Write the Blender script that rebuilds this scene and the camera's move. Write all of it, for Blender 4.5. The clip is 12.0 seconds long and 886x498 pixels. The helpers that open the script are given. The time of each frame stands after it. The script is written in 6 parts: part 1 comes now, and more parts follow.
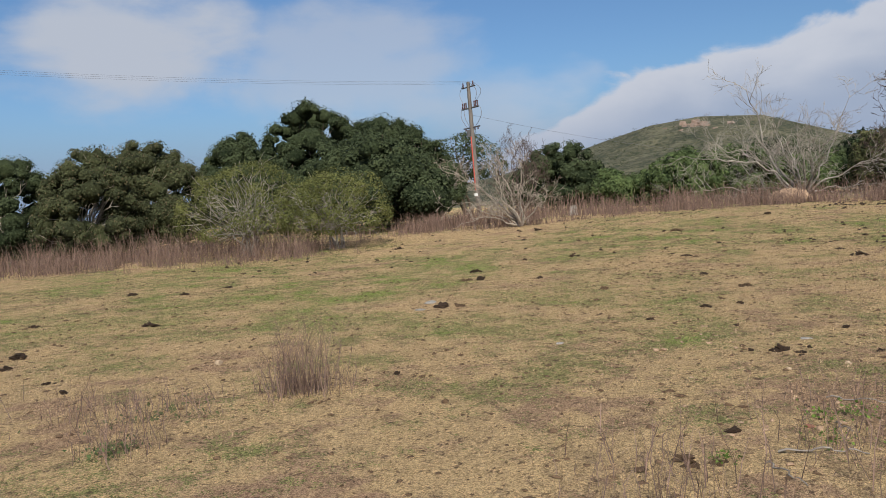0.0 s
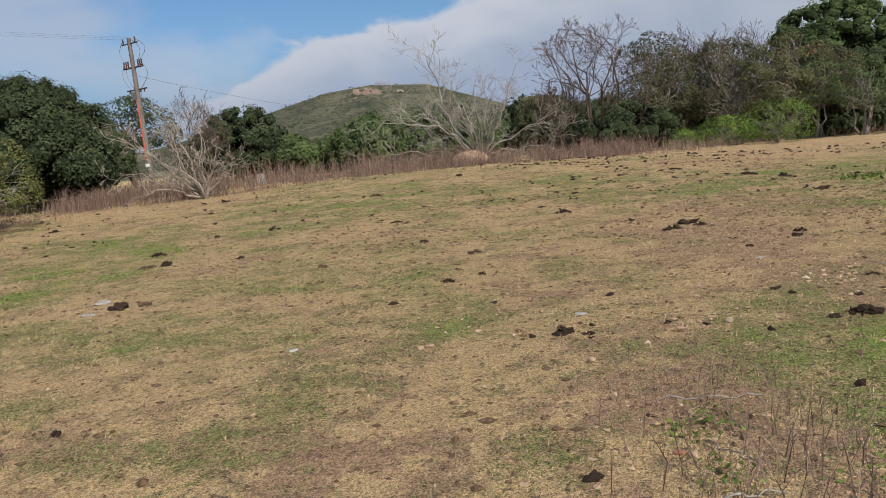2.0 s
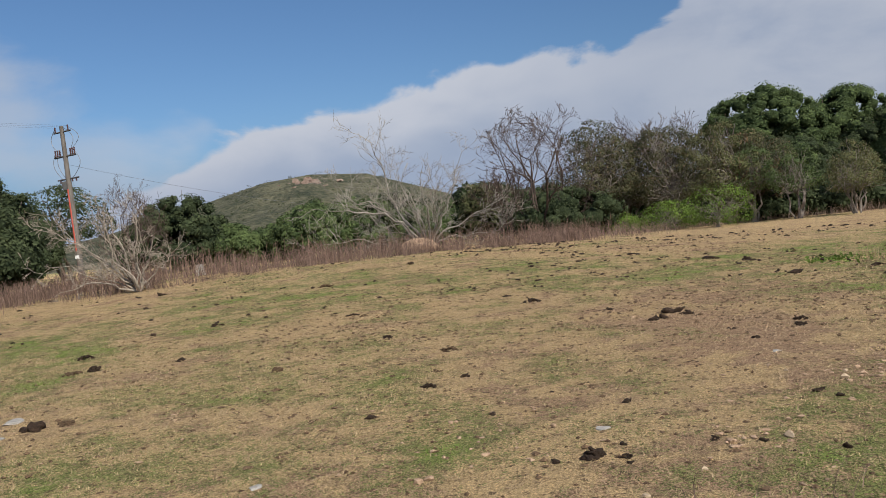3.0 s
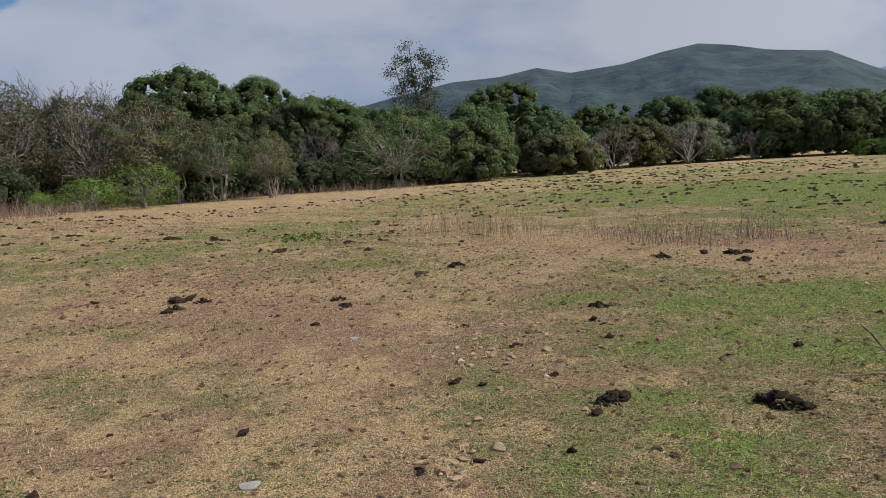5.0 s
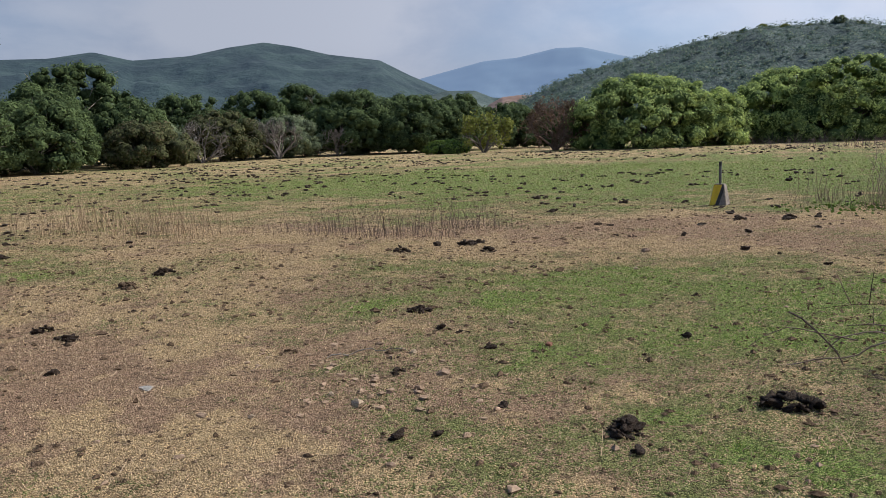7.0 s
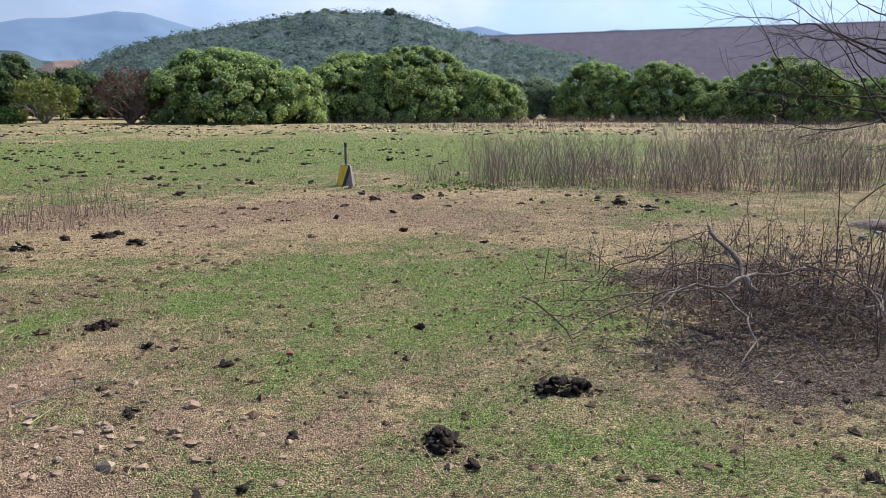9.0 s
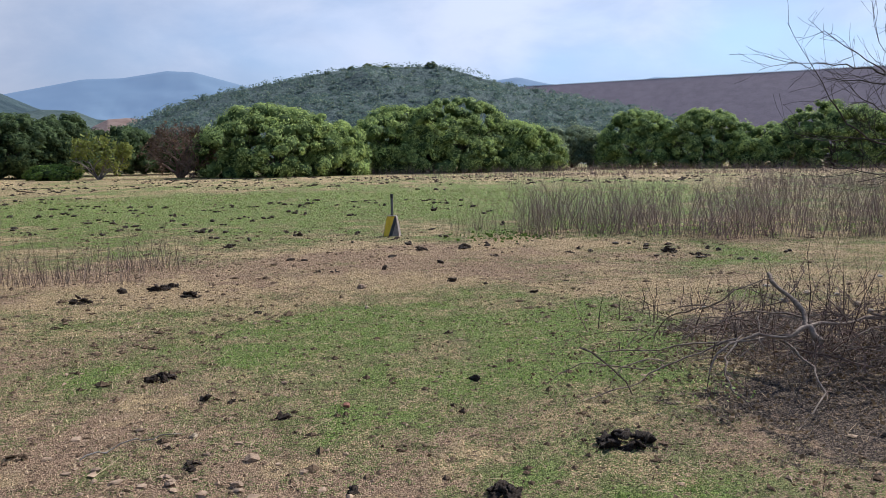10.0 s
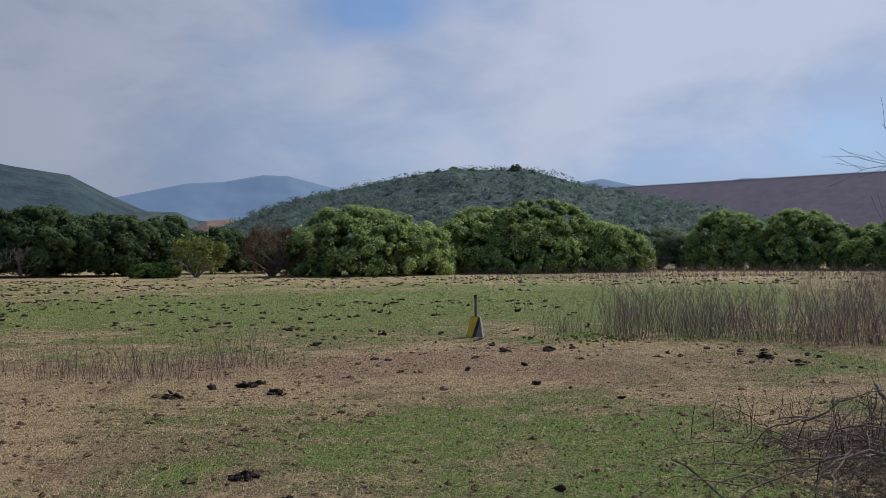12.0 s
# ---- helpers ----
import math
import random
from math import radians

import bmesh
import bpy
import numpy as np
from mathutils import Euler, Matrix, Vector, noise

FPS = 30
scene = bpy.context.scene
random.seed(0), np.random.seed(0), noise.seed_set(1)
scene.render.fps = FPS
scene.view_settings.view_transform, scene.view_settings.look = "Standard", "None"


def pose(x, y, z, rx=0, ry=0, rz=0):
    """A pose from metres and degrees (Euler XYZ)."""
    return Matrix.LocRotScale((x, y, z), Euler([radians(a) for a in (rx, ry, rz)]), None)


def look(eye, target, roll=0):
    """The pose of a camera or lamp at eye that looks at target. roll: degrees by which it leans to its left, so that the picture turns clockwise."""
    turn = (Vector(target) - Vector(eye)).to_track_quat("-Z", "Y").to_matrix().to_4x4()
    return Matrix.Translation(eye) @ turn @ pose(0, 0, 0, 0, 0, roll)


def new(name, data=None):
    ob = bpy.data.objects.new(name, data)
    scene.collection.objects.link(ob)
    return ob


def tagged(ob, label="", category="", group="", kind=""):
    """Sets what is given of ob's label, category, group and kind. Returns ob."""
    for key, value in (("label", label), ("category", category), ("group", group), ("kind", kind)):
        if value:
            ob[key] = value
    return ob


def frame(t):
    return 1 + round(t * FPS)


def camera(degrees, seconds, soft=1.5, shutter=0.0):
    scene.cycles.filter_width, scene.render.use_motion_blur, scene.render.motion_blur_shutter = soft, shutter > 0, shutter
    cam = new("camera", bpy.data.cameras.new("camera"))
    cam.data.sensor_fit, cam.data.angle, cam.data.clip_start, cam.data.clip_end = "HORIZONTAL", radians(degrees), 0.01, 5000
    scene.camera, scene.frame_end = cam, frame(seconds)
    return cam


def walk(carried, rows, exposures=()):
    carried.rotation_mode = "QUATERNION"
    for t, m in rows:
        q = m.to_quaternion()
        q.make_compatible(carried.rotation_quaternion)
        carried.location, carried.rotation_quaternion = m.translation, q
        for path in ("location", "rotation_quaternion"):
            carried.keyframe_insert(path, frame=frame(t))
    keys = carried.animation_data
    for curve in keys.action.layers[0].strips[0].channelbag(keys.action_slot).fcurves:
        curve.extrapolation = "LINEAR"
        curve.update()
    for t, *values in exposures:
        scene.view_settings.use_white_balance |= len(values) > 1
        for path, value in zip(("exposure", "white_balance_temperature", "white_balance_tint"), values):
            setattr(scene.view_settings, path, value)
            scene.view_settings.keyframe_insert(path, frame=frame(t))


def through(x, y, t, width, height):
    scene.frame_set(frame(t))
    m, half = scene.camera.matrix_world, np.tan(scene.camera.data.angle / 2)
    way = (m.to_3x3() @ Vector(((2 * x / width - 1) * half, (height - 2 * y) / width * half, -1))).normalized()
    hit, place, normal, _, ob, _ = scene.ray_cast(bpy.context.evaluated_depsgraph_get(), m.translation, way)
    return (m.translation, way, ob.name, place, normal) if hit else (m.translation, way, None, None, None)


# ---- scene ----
cam = camera(59.7, 12.0, 0.8)
PATH = [
    (0, (8.344, 2.47, 1.678), (6.684, 1.36, 1.562), -3.8),
    (0.5, (7.914, 2.074, 1.651), (6.056, 1.347, 1.514), -4.0),
    (1, (7.516, 1.737, 1.647), (5.557, 1.366, 1.49), -3.5),
    (1.5, (7.054, 1.506, 1.612), (5.083, 1.231, 1.414), -3.5),
    (2, (6.545, 1.221, 1.624), (4.596, 0.852, 1.364), -5.2),
    (2.5, (6.082, 0.975, 1.62), (4.122, 0.605, 1.477), -5.4),
    (2.7, (5.836, 0.847, 1.648), (3.859, 0.558, 1.556), -5.5),
    (4.3, (4.068, -0.223, 1.586), (2.122, 0.211, 1.424), -5.6),
    (4.5, (3.809, -0.252, 1.561), (1.947, 0.454, 1.368), -5.0),
    (4.7, (3.575, -0.262, 1.515), (1.818, 0.669, 1.3), -4.1),
    (5, (3.186, -0.278, 1.561), (1.59, 0.907, 1.343), -3.6),
    (5.5, (2.519, -0.352, 1.549), (1.082, 1.02, 1.325), -3.0),
    (6, (1.811, -0.438, 1.495), (0.428, 0.994, 1.305), -3.5),
    (6.5, (1.113, -0.543, 1.515), (-0.098, 1.032, 1.292), -3.5),
    (7, (0.559, -0.424, 1.499), (-0.192, 1.408, 1.217), -2.0),
    (7.5, (0.132, -0.286, 1.521), (-0.094, 1.683, 1.258), -0.7),
    (7.7, (-0.011, -0.239, 1.526), (-0.026, 1.738, 1.224), -0.4),
    (9.3, (-0.605, -0.031, 1.586), (-0.301, 1.913, 1.225), 0.2),
    (9.5, (-0.622, -0.03, 1.586), (-0.327, 1.92, 1.256), -0.3),
    (10, (-0.647, -0.022, 1.59), (-0.453, 1.955, 1.356), -0.7),
    (10.5, (-0.649, -0.037, 1.614), (-0.47, 1.955, 1.567), -1.0),
    (11, (-0.646, -0.03, 1.613), (-0.444, 1.96, 1.601), -1.0),
    (11.5, (-0.634, -0.027, 1.606), (-0.426, 1.962, 1.591), -0.9),
    (12, (-0.653, -0.028, 1.606), (-0.671, 1.972, 1.632), -0.4),
]
walk(cam, [(t, look(eye, target, roll)) for t, eye, target, roll in PATH],
     [(0, 0.23, 6500, 10), (2.7, 0.18, 6500, 10), (5, 0.10, 6370, 10), (6.5, 0.08, 6200, 10), (7.5, 0.28, 6050, 10), (9.2, 0.57, 5780, 10), (9.7, 0.54, 5780, 10), (10.5, -0.11, 5800, 10), (12, -0.27, 5850, 11)])
# ---- light ----
SUN_AZ, SUN_EL = 50.0, 43.0          # bearing from +y towards +x, height, degrees
world = bpy.data.worlds.new("world")
scene.world = world
world.use_nodes = True
wt = world.node_tree
wt.nodes.clear()


def node(tree, kind, inputs=None, op=None, clamp=False):
    n = tree.nodes.new(kind)
    if op:
        n.operation = op
    if clamp:
        n.use_clamp = True
    for k, v in (inputs or {}).items():
        if isinstance(v, bpy.types.NodeSocket):
            tree.links.new(v, n.inputs[k])
        else:
            n.inputs[k].default_value = v
    return n


def attribute(tree, name):
    n = tree.nodes.new("ShaderNodeAttribute")
    n.attribute_name = name
    return n.outputs["Fac"]


def math_node(tree, op, a, b=None, c=None, clamp=False):
    ins = {0: a}
    if b is not None:
        ins[1] = b
    if c is not None:
        ins[2] = c
    return node(tree, "ShaderNodeMath", ins, op, clamp).outputs[0]


def smooth(tree, v, lo, hi):
    n = node(tree, "ShaderNodeMapRange", {0: v, 1: lo, 2: hi})
    n.interpolation_type = "SMOOTHSTEP"
    return n.outputs[0]


def mix_col(tree, f, a, b, mode="MIX"):
    n = tree.nodes.new("ShaderNodeMix")
    n.data_type, n.blend_type = "RGBA", mode
    for i, v in ((0, f), (6, a), (7, b)):
        if isinstance(v, bpy.types.NodeSocket):
            tree.links.new(v, n.inputs[i])
        else:
            n.inputs[i].default_value = v if i == 0 else (*v, 1)
    return n.outputs[2]


sky = wt.nodes.new("ShaderNodeTexSky")
sky.sky_type, sky.sun_disc, sky.sun_elevation, sky.sun_rotation = "NISHITA", False, radians(SUN_EL), radians(SUN_AZ)
sky.air_density, sky.dust_density, sky.ozone_density = 1.0, 1.2, 2.0
way = node(wt, "ShaderNodeTexCoord").outputs["Generated"]
sep = node(wt, "ShaderNodeSeparateXYZ", {0: way})
az = math_node(wt, "MULTIPLY", math_node(wt, "ARCTAN2", sep.outputs[0], sep.outputs[1]), 57.2958)
el = math_node(wt, "MULTIPLY", math_node(wt, "ARCSINE", sep.outputs[2]), 57.2958)
flat = node(wt, "ShaderNodeCombineXYZ", {0: math_node(wt, "MULTIPLY", az, 0.05), 1: math_node(wt, "MULTIPLY", el, 0.10), 2: 0.3})
puff = node(wt, "ShaderNodeTexNoise", {"Vector": flat.outputs[0], "Scale": 1.9, "Detail": 9.0, "Roughness": 0.57, "Distortion": 0.25}).outputs[0]
broad = node(wt, "ShaderNodeTexNoise", {"Vector": flat.outputs[0], "Scale": 0.55, "Detail": 4.0, "Roughness": 0.5}).outputs[0]
billow = node(wt, "ShaderNodeTexVoronoi", {"Vector": flat.outputs[0], "Scale": 4.5, "Detail": 1.0, "Roughness": 0.5})
billow.feature = "SMOOTH_F1"
lump = math_node(wt, "SUBTRACT", math_node(wt, "MULTIPLY", math_node(wt, "SUBTRACT", puff, 0.5), 6.0), math_node(wt, "MULTIPLY", math_node(wt, "SUBTRACT", billow.outputs["Distance"], 0.4), 1.8))
# a cumulus bank whose upper edge (bearing, height) climbs to the north, and loose clouds to the south-west
edge_ramp = wt.nodes.new("ShaderNodeValToRGB")
wt.links.new(math_node(wt, "DIVIDE", math_node(wt, "ADD", az, 150.0), 120.0), edge_ramp.inputs[0])
stops = edge_ramp.color_ramp.elements
for k, (a0, e0) in enumerate([(-150, 1), (-121, 3.5), (-116, 5.2), (-112, 7.4), (-108, 9.3), (-102, 10.8), (-91, 11.6), (-84, 11.8), (-79, 13.5), (-72, 17), (-60, 24), (-30, 40)]):
    stop = stops[k] if k < 2 else stops.new(1.0)
    stop.position, stop.color = (a0 + 150) / 120, (e0 / 40, e0 / 40, e0 / 40, 1)
edge = math_node(wt, "ADD", math_node(wt, "MULTIPLY", edge_ramp.outputs[0], 40.0), lump)
deep = math_node(wt, "SUBTRACT", edge, el)
bank = smooth(wt, deep, -0.25, 0.55)


def oval(a0, aw, e0, ew):
    """How far inside an oval of the sky, 1 in the middle and 0 on its rim."""
    dx = math_node(wt, "DIVIDE", math_node(wt, "SUBTRACT", az, a0), aw)
    dy = math_node(wt, "DIVIDE", math_node(wt, "SUBTRACT", el, e0), ew)
    return math_node(wt, "SUBTRACT", 1.0, math_node(wt, "ADD", math_node(wt, "MULTIPLY", dx, dx), math_node(wt, "MULTIPLY", dy, dy)))


def loose(a0, aw, e0, ew):
    return smooth(wt, math_node(wt, "ADD", oval(a0, aw, e0, ew), math_node(wt, "MULTIPLY", lump, 0.42)), -0.3, 0.85)


cloud = math_node(wt, "MAXIMUM", bank, math_node(wt, "MULTIPLY", loose(-144.5, 9.5, 12.0, 5.6), 0.95))
cloud = math_node(wt, "MAXIMUM", cloud, math_node(wt, "MULTIPLY", loose(-128.5, 11.5, 10.0, 5.4), 0.62))
cloud = math_node(wt, "MAXIMUM", cloud, math_node(wt, "MULTIPLY", loose(-119.0, 7.5, 7.0, 3.8), 0.55))
thin = math_node(wt, "MULTIPLY_ADD", smooth(wt, broad, 0.36, 0.56), 0.42, 0.55)
thin = mix_col(wt, smooth(wt, az, -95.0, -60.0), (1, 1, 1), thin)
clear = math_node(wt, "MULTIPLY", smooth(wt, math_node(wt, "ADD", oval(-5.5, 6.5, 17.8, 3.0), math_node(wt, "MULTIPLY", lump, 0.3)), 0.0, 0.9), 0.7)
cover = math_node(wt, "MULTIPLY", math_node(wt, "MULTIPLY", cloud, thin), math_node(wt, "SUBTRACT", 1.0, clear))
patchy = smooth(wt, math_node(wt, "ADD", broad, math_node(wt, "MULTIPLY", math_node(wt, "SUBTRACT", puff, 0.5), 0.6)), 0.36, 0.64)
bright = mix_col(wt, smooth(wt, az, -75.0, -25.0), mix_col(wt, patchy, (0.48, 0.585, 0.80), (0.73, 0.80, 0.95)), mix_col(wt, patchy, (0.52, 0.595, 0.755), (0.76, 0.79, 0.90)))
tall = mix_col(wt, smooth(wt, deep, 5.5, 0.2), (0.47, 0.58, 0.79), (0.83, 0.88, 1.0))
tall = mix_col(wt, math_node(wt, "MULTIPLY", patchy, 0.35), tall, (0.74, 0.80, 0.935))
bright = mix_col(wt, smooth(wt, az, -72.0, -92.0), bright, tall)
bright = mix_col(wt, smooth(wt, az, -114.0, -122.0), bright, (0.72, 0.78, 0.90))
blue = mix_col(wt, 1.0, sky.outputs[0], (0.099, 0.129, 0.158), "MULTIPLY")
blue = mix_col(wt, smooth(wt, el, 10.0, -2.0), blue, (0.36, 0.48, 0.71))
both = mix_col(wt, cover, blue, bright)
both = mix_col(wt, math_node(wt, "MULTIPLY", smooth(wt, el, 7.5, 1.0), 0.65), both, mix_col(wt, smooth(wt, az, -95.0, -30.0), (0.42, 0.54, 0.77), (0.45, 0.49, 0.60)))
glow = math_node(wt, "ADD", math_node(wt, "MULTIPLY_ADD", smooth(wt, az, -45.0, 20.0), 0.44, 0.76), math_node(wt, "MULTIPLY", smooth(wt, az, -74.0, -100.0), 0.06))          # the sky is brighter towards the sun
both = mix_col(wt, 1.0, both, node(wt, "ShaderNodeCombineXYZ", {0: glow, 1: glow, 2: glow}).outputs[0], "MULTIPLY")
back = node(wt, "ShaderNodeBackground", {"Color": both, "Strength": 0.70})
node(wt, "ShaderNodeOutputWorld", {"Surface": back.outputs[0]})

sun = new("sun", bpy.data.lights.new("sun", "SUN"))
sun.data.energy, sun.data.angle, sun.data.color = 5.0, radians(0.6), (1.0, 0.94, 0.84)
sun.matrix_world = look((0, 0, 0), [-c for c in (math.sin(radians(SUN_AZ)) * math.cos(radians(SUN_EL)), math.cos(radians(SUN_AZ)) * math.cos(radians(SUN_EL)), math.sin(radians(SUN_EL)))]) @ Matrix()

# ---- materials ----


def material(name):
    m = bpy.data.materials.new(name)
    m.use_nodes = True
    t = m.node_tree
    return m, t, t.nodes["Principled BSDF"]


def noise_at(t, scale, detail=4.0, rough=0.55, coord="Object", stretch=(1, 1, 1)):
    c = node(t, "ShaderNodeTexCoord").outputs[coord] if coord != "World" else node(t, "ShaderNodeNewGeometry").outputs["Position"]
    mp = node(t, "ShaderNodeMapping", {0: c, 3: stretch})
    return node(t, "ShaderNodeTexNoise", {"Vector": mp.outputs[0], "Scale": scale, "Detail": detail, "Roughness": rough}).outputs[0]


def bump(t, bs, h, strength, dist):
    b = node(t, "ShaderNodeBump", {"Strength": strength, "Distance": dist, "Height": h})
    t.links.new(b.outputs[0], bs.inputs["Normal"])


def simple(name, a, b, scale, rough, bumped=0.4, dist=0.01, metal=0.0, coord="Object", stretch=(1, 1, 1)):
    m, t, bs = material(name)
    n = noise_at(t, scale, 6.0, 0.6, coord, stretch)
    big = noise_at(t, scale * 0.13, 3.0, 0.5, coord, stretch)
    f = smooth(t, math_node(t, "ADD", math_node(t, "MULTIPLY", n, 0.6), math_node(t, "MULTIPLY", big, 0.4)), 0.34, 0.66)
    t.links.new(mix_col(t, f, a, b), bs.inputs["Base Color"])
    bs.inputs["Roughness"].default_value, bs.inputs["Metallic"].default_value = rough, metal
    if rough > 0.75:
        bs.inputs["Specular IOR Level"].default_value = 0.15
    bump(t, bs, n, bumped, dist)
    return m


def leaf_material(name, dark, light, dry=None, through=0.25, relief=None):
    m, t, bs = material(name)
    r = node(t, "ShaderNodeNewGeometry").outputs["Random Per Island"]
    n = noise_at(t, 0.7, 3.0, 0.5, "World")
    f = math_node(t, "ADD", math_node(t, "MULTIPLY", r, 0.55), math_node(t, "MULTIPLY", smooth(t, n, 0.35, 0.65), 0.45))
    col = mix_col(t, f, dark, light)
    if dry:
        col = mix_col(t, math_node(t, "GREATER_THAN", r, 0.86), col, dry)
    t.links.new(col, bs.inputs["Base Color"])
    bs.inputs["Roughness"].default_value = 0.8
    bs.inputs["Specular IOR Level"].default_value = 0.08
    if relief:
        bump(t, bs, noise_at(t, relief[0], 6.0, 0.72, "World"), 1.0, relief[1])
    tr = node(t, "ShaderNodeBsdfTranslucent", {"Color": col})
    mx = node(t, "ShaderNodeMixShader", {0: through, 1: bs.outputs[0], 2: tr.outputs[0]})
    t.links.new(mx.outputs[0], t.nodes["Material Output"].inputs["Surface"])
    return m


def cells(t, scale):
    """Irregular flat cells: a random value in each, another one, and the distance from the cell's middle."""
    at = node(t, "ShaderNodeNewGeometry").outputs["Position"]
    shake = node(t, "ShaderNodeTexNoise", {"Vector": at, "Scale": scale * 0.8, "Detail": 2.0}).outputs["Color"]
    off = node(t, "ShaderNodeVectorMath", {0: shake, "Scale": 0.9 / scale}, "SCALE").outputs[0]
    n = t.nodes.new("ShaderNodeTexVoronoi")
    n.voronoi_dimensions = "2D"
    t.links.new(node(t, "ShaderNodeVectorMath", {0: at, 1: off}, "ADD").outputs[0], n.inputs["Vector"])
    n.inputs["Scale"].default_value = scale
    c = node(t, "ShaderNodeSeparateColor", {0: n.outputs["Color"]})
    return c.outputs[0], c.outputs[1], n.outputs["Distance"]


def ground_colour(t, green):
    """Grazed turf: small tufts of straw and grass with shade painted dark between, bare soil, and green sward by the
    green attribute.
    """
    a, a2, gap = cells(t, 92.0)
    b, b2, gap2 = cells(t, 240.0)
    speck = noise_at(t, 60.0, 3.0, 0.65, "World")
    mid = noise_at(t, 7.0, 5.0, 0.62, "World")
    big = noise_at(t, 0.55, 4.0, 0.55, "World")
    patch = noise_at(t, 2.1, 6.0, 0.66, "World")
    tone = math_node(t, "ADD", math_node(t, "MULTIPLY", a, 0.36), math_node(t, "MULTIPLY", b, 0.40))
    tone = math_node(t, "ADD", tone, math_node(t, "MULTIPLY", math_node(t, "SUBTRACT", speck, 0.38), 1.0))
    grain = noise_at(t, 27.0, 4.0, 0.7, "World")
    tone = math_node(t, "ADD", tone, math_node(t, "MULTIPLY", math_node(t, "SUBTRACT", grain, 0.5), 1.1))
    lit = smooth(t, tone, 0.18, 0.86)
    straw = mix_col(t, lit, (0.28, 0.187, 0.093), (0.82, 0.59, 0.31))
    straw = mix_col(t, math_node(t, "GREATER_THAN", b2, 0.90), straw, (0.66, 0.48, 0.265))
    soil = mix_col(t, lit, (0.195, 0.115, 0.074), (0.56, 0.362, 0.232))
    bare = math_node(t, "ADD", math_node(t, "MULTIPLY", big, 0.45), math_node(t, "MULTIPLY", patch, 0.55))
    bare = math_node(t, "ADD", bare, math_node(t, "MULTIPLY", attribute(t, "soil"), 0.13))
    straw = mix_col(t, math_node(t, "MULTIPLY", smooth(t, bare, 0.50, 0.57), 0.85), straw, soil)
    grass = mix_col(t, lit, (0.070, 0.078, 0.024), (0.35, 0.36, 0.125))
    lush = mix_col(t, lit, (0.060, 0.092, 0.018), (0.33, 0.44, 0.10))
    grass = mix_col(t, smooth(t, math_node(t, "ADD", green, math_node(t, "MULTIPLY", math_node(t, "SUBTRACT", patch, 0.5), 0.8)), 0.66, 0.92), grass, lush)
    grass = mix_col(t, math_node(t, "GREATER_THAN", b2, 0.90), grass, (0.48, 0.42, 0.18))
    g = math_node(t, "ADD", green, math_node(t, "MULTIPLY", math_node(t, "SUBTRACT", mid, 0.5), 1.2))
    g = math_node(t, "ADD", g, math_node(t, "MULTIPLY", math_node(t, "SUBTRACT", a2, 0.5), 0.55))
    g = math_node(t, "ADD", g, math_node(t, "MULTIPLY", math_node(t, "SUBTRACT", patch, 0.5), 1.8))
    col = mix_col(t, smooth(t, g, 0.46, 0.62), straw, grass)
    worn = smooth(t, noise_at(t, 3.3, 5.0, 0.68, "World"), 0.50, 0.64)
    col = mix_col(t, math_node(t, "MULTIPLY", worn, 0.35), col, mix_col(t, lit, (0.07, 0.048, 0.028), (0.27, 0.185, 0.115)))
    crumb = noise_at(t, 11.0, 4.0, 0.7, "World")
    col = mix_col(t, math_node(t, "MULTIPLY", smooth(t, crumb, 0.57, 0.64), 0.75), col, mix_col(t, lit, (0.045, 0.029, 0.018), (0.17, 0.105, 0.068)))
    pale = noise_at(t, 9.0, 4.0, 0.7, "World", (1, 1, 1.7))
    col = mix_col(t, math_node(t, "MULTIPLY", smooth(t, pale, 0.58, 0.66), 0.75), col, mix_col(t, lit, (0.24, 0.162, 0.090), (0.68, 0.49, 0.285)))
    # shadow between the tufts, put into the colour along the cell edges
    tuft_shade = math_node(t, "MULTIPLY", smooth(t, math_node(t, "ADD", gap, math_node(t, "MULTIPLY", gap2, 0.5)), 0.60, 1.0), 0.42)
    col = mix_col(t, tuft_shade, col, (0.055, 0.040, 0.022))
    return col, math_node(t, "SUBTRACT", tone, math_node(t, "MULTIPLY", gap, 0.7)), mid


m_ground, t, bs = material("dry_turf")
green_attr = attribute(t, "green")
col, fine, mid = ground_colour(t, green_attr)
mould = mix_col(t, smooth(t, fine, 0.08, 0.5), (0.042, 0.029, 0.021), (0.25, 0.178, 0.126))
col = mix_col(t, smooth(t, math_node(t, "ADD", attribute(t, "litter"), math_node(t, "MULTIPLY", math_node(t, "SUBTRACT", mid, 0.5), 1.6)), 0.32, 0.60), col, mould)
t.links.new(col, bs.inputs["Base Color"])
bs.inputs["Roughness"].default_value = 0.95
bs.inputs["Diffuse Roughness"].default_value = 0.1
bs.inputs["Specular IOR Level"].default_value = 0.12
bump(t, bs, math_node(t, "ADD", fine, math_node(t, "MULTIPLY", mid, 0.9)), 1.0, 0.026)

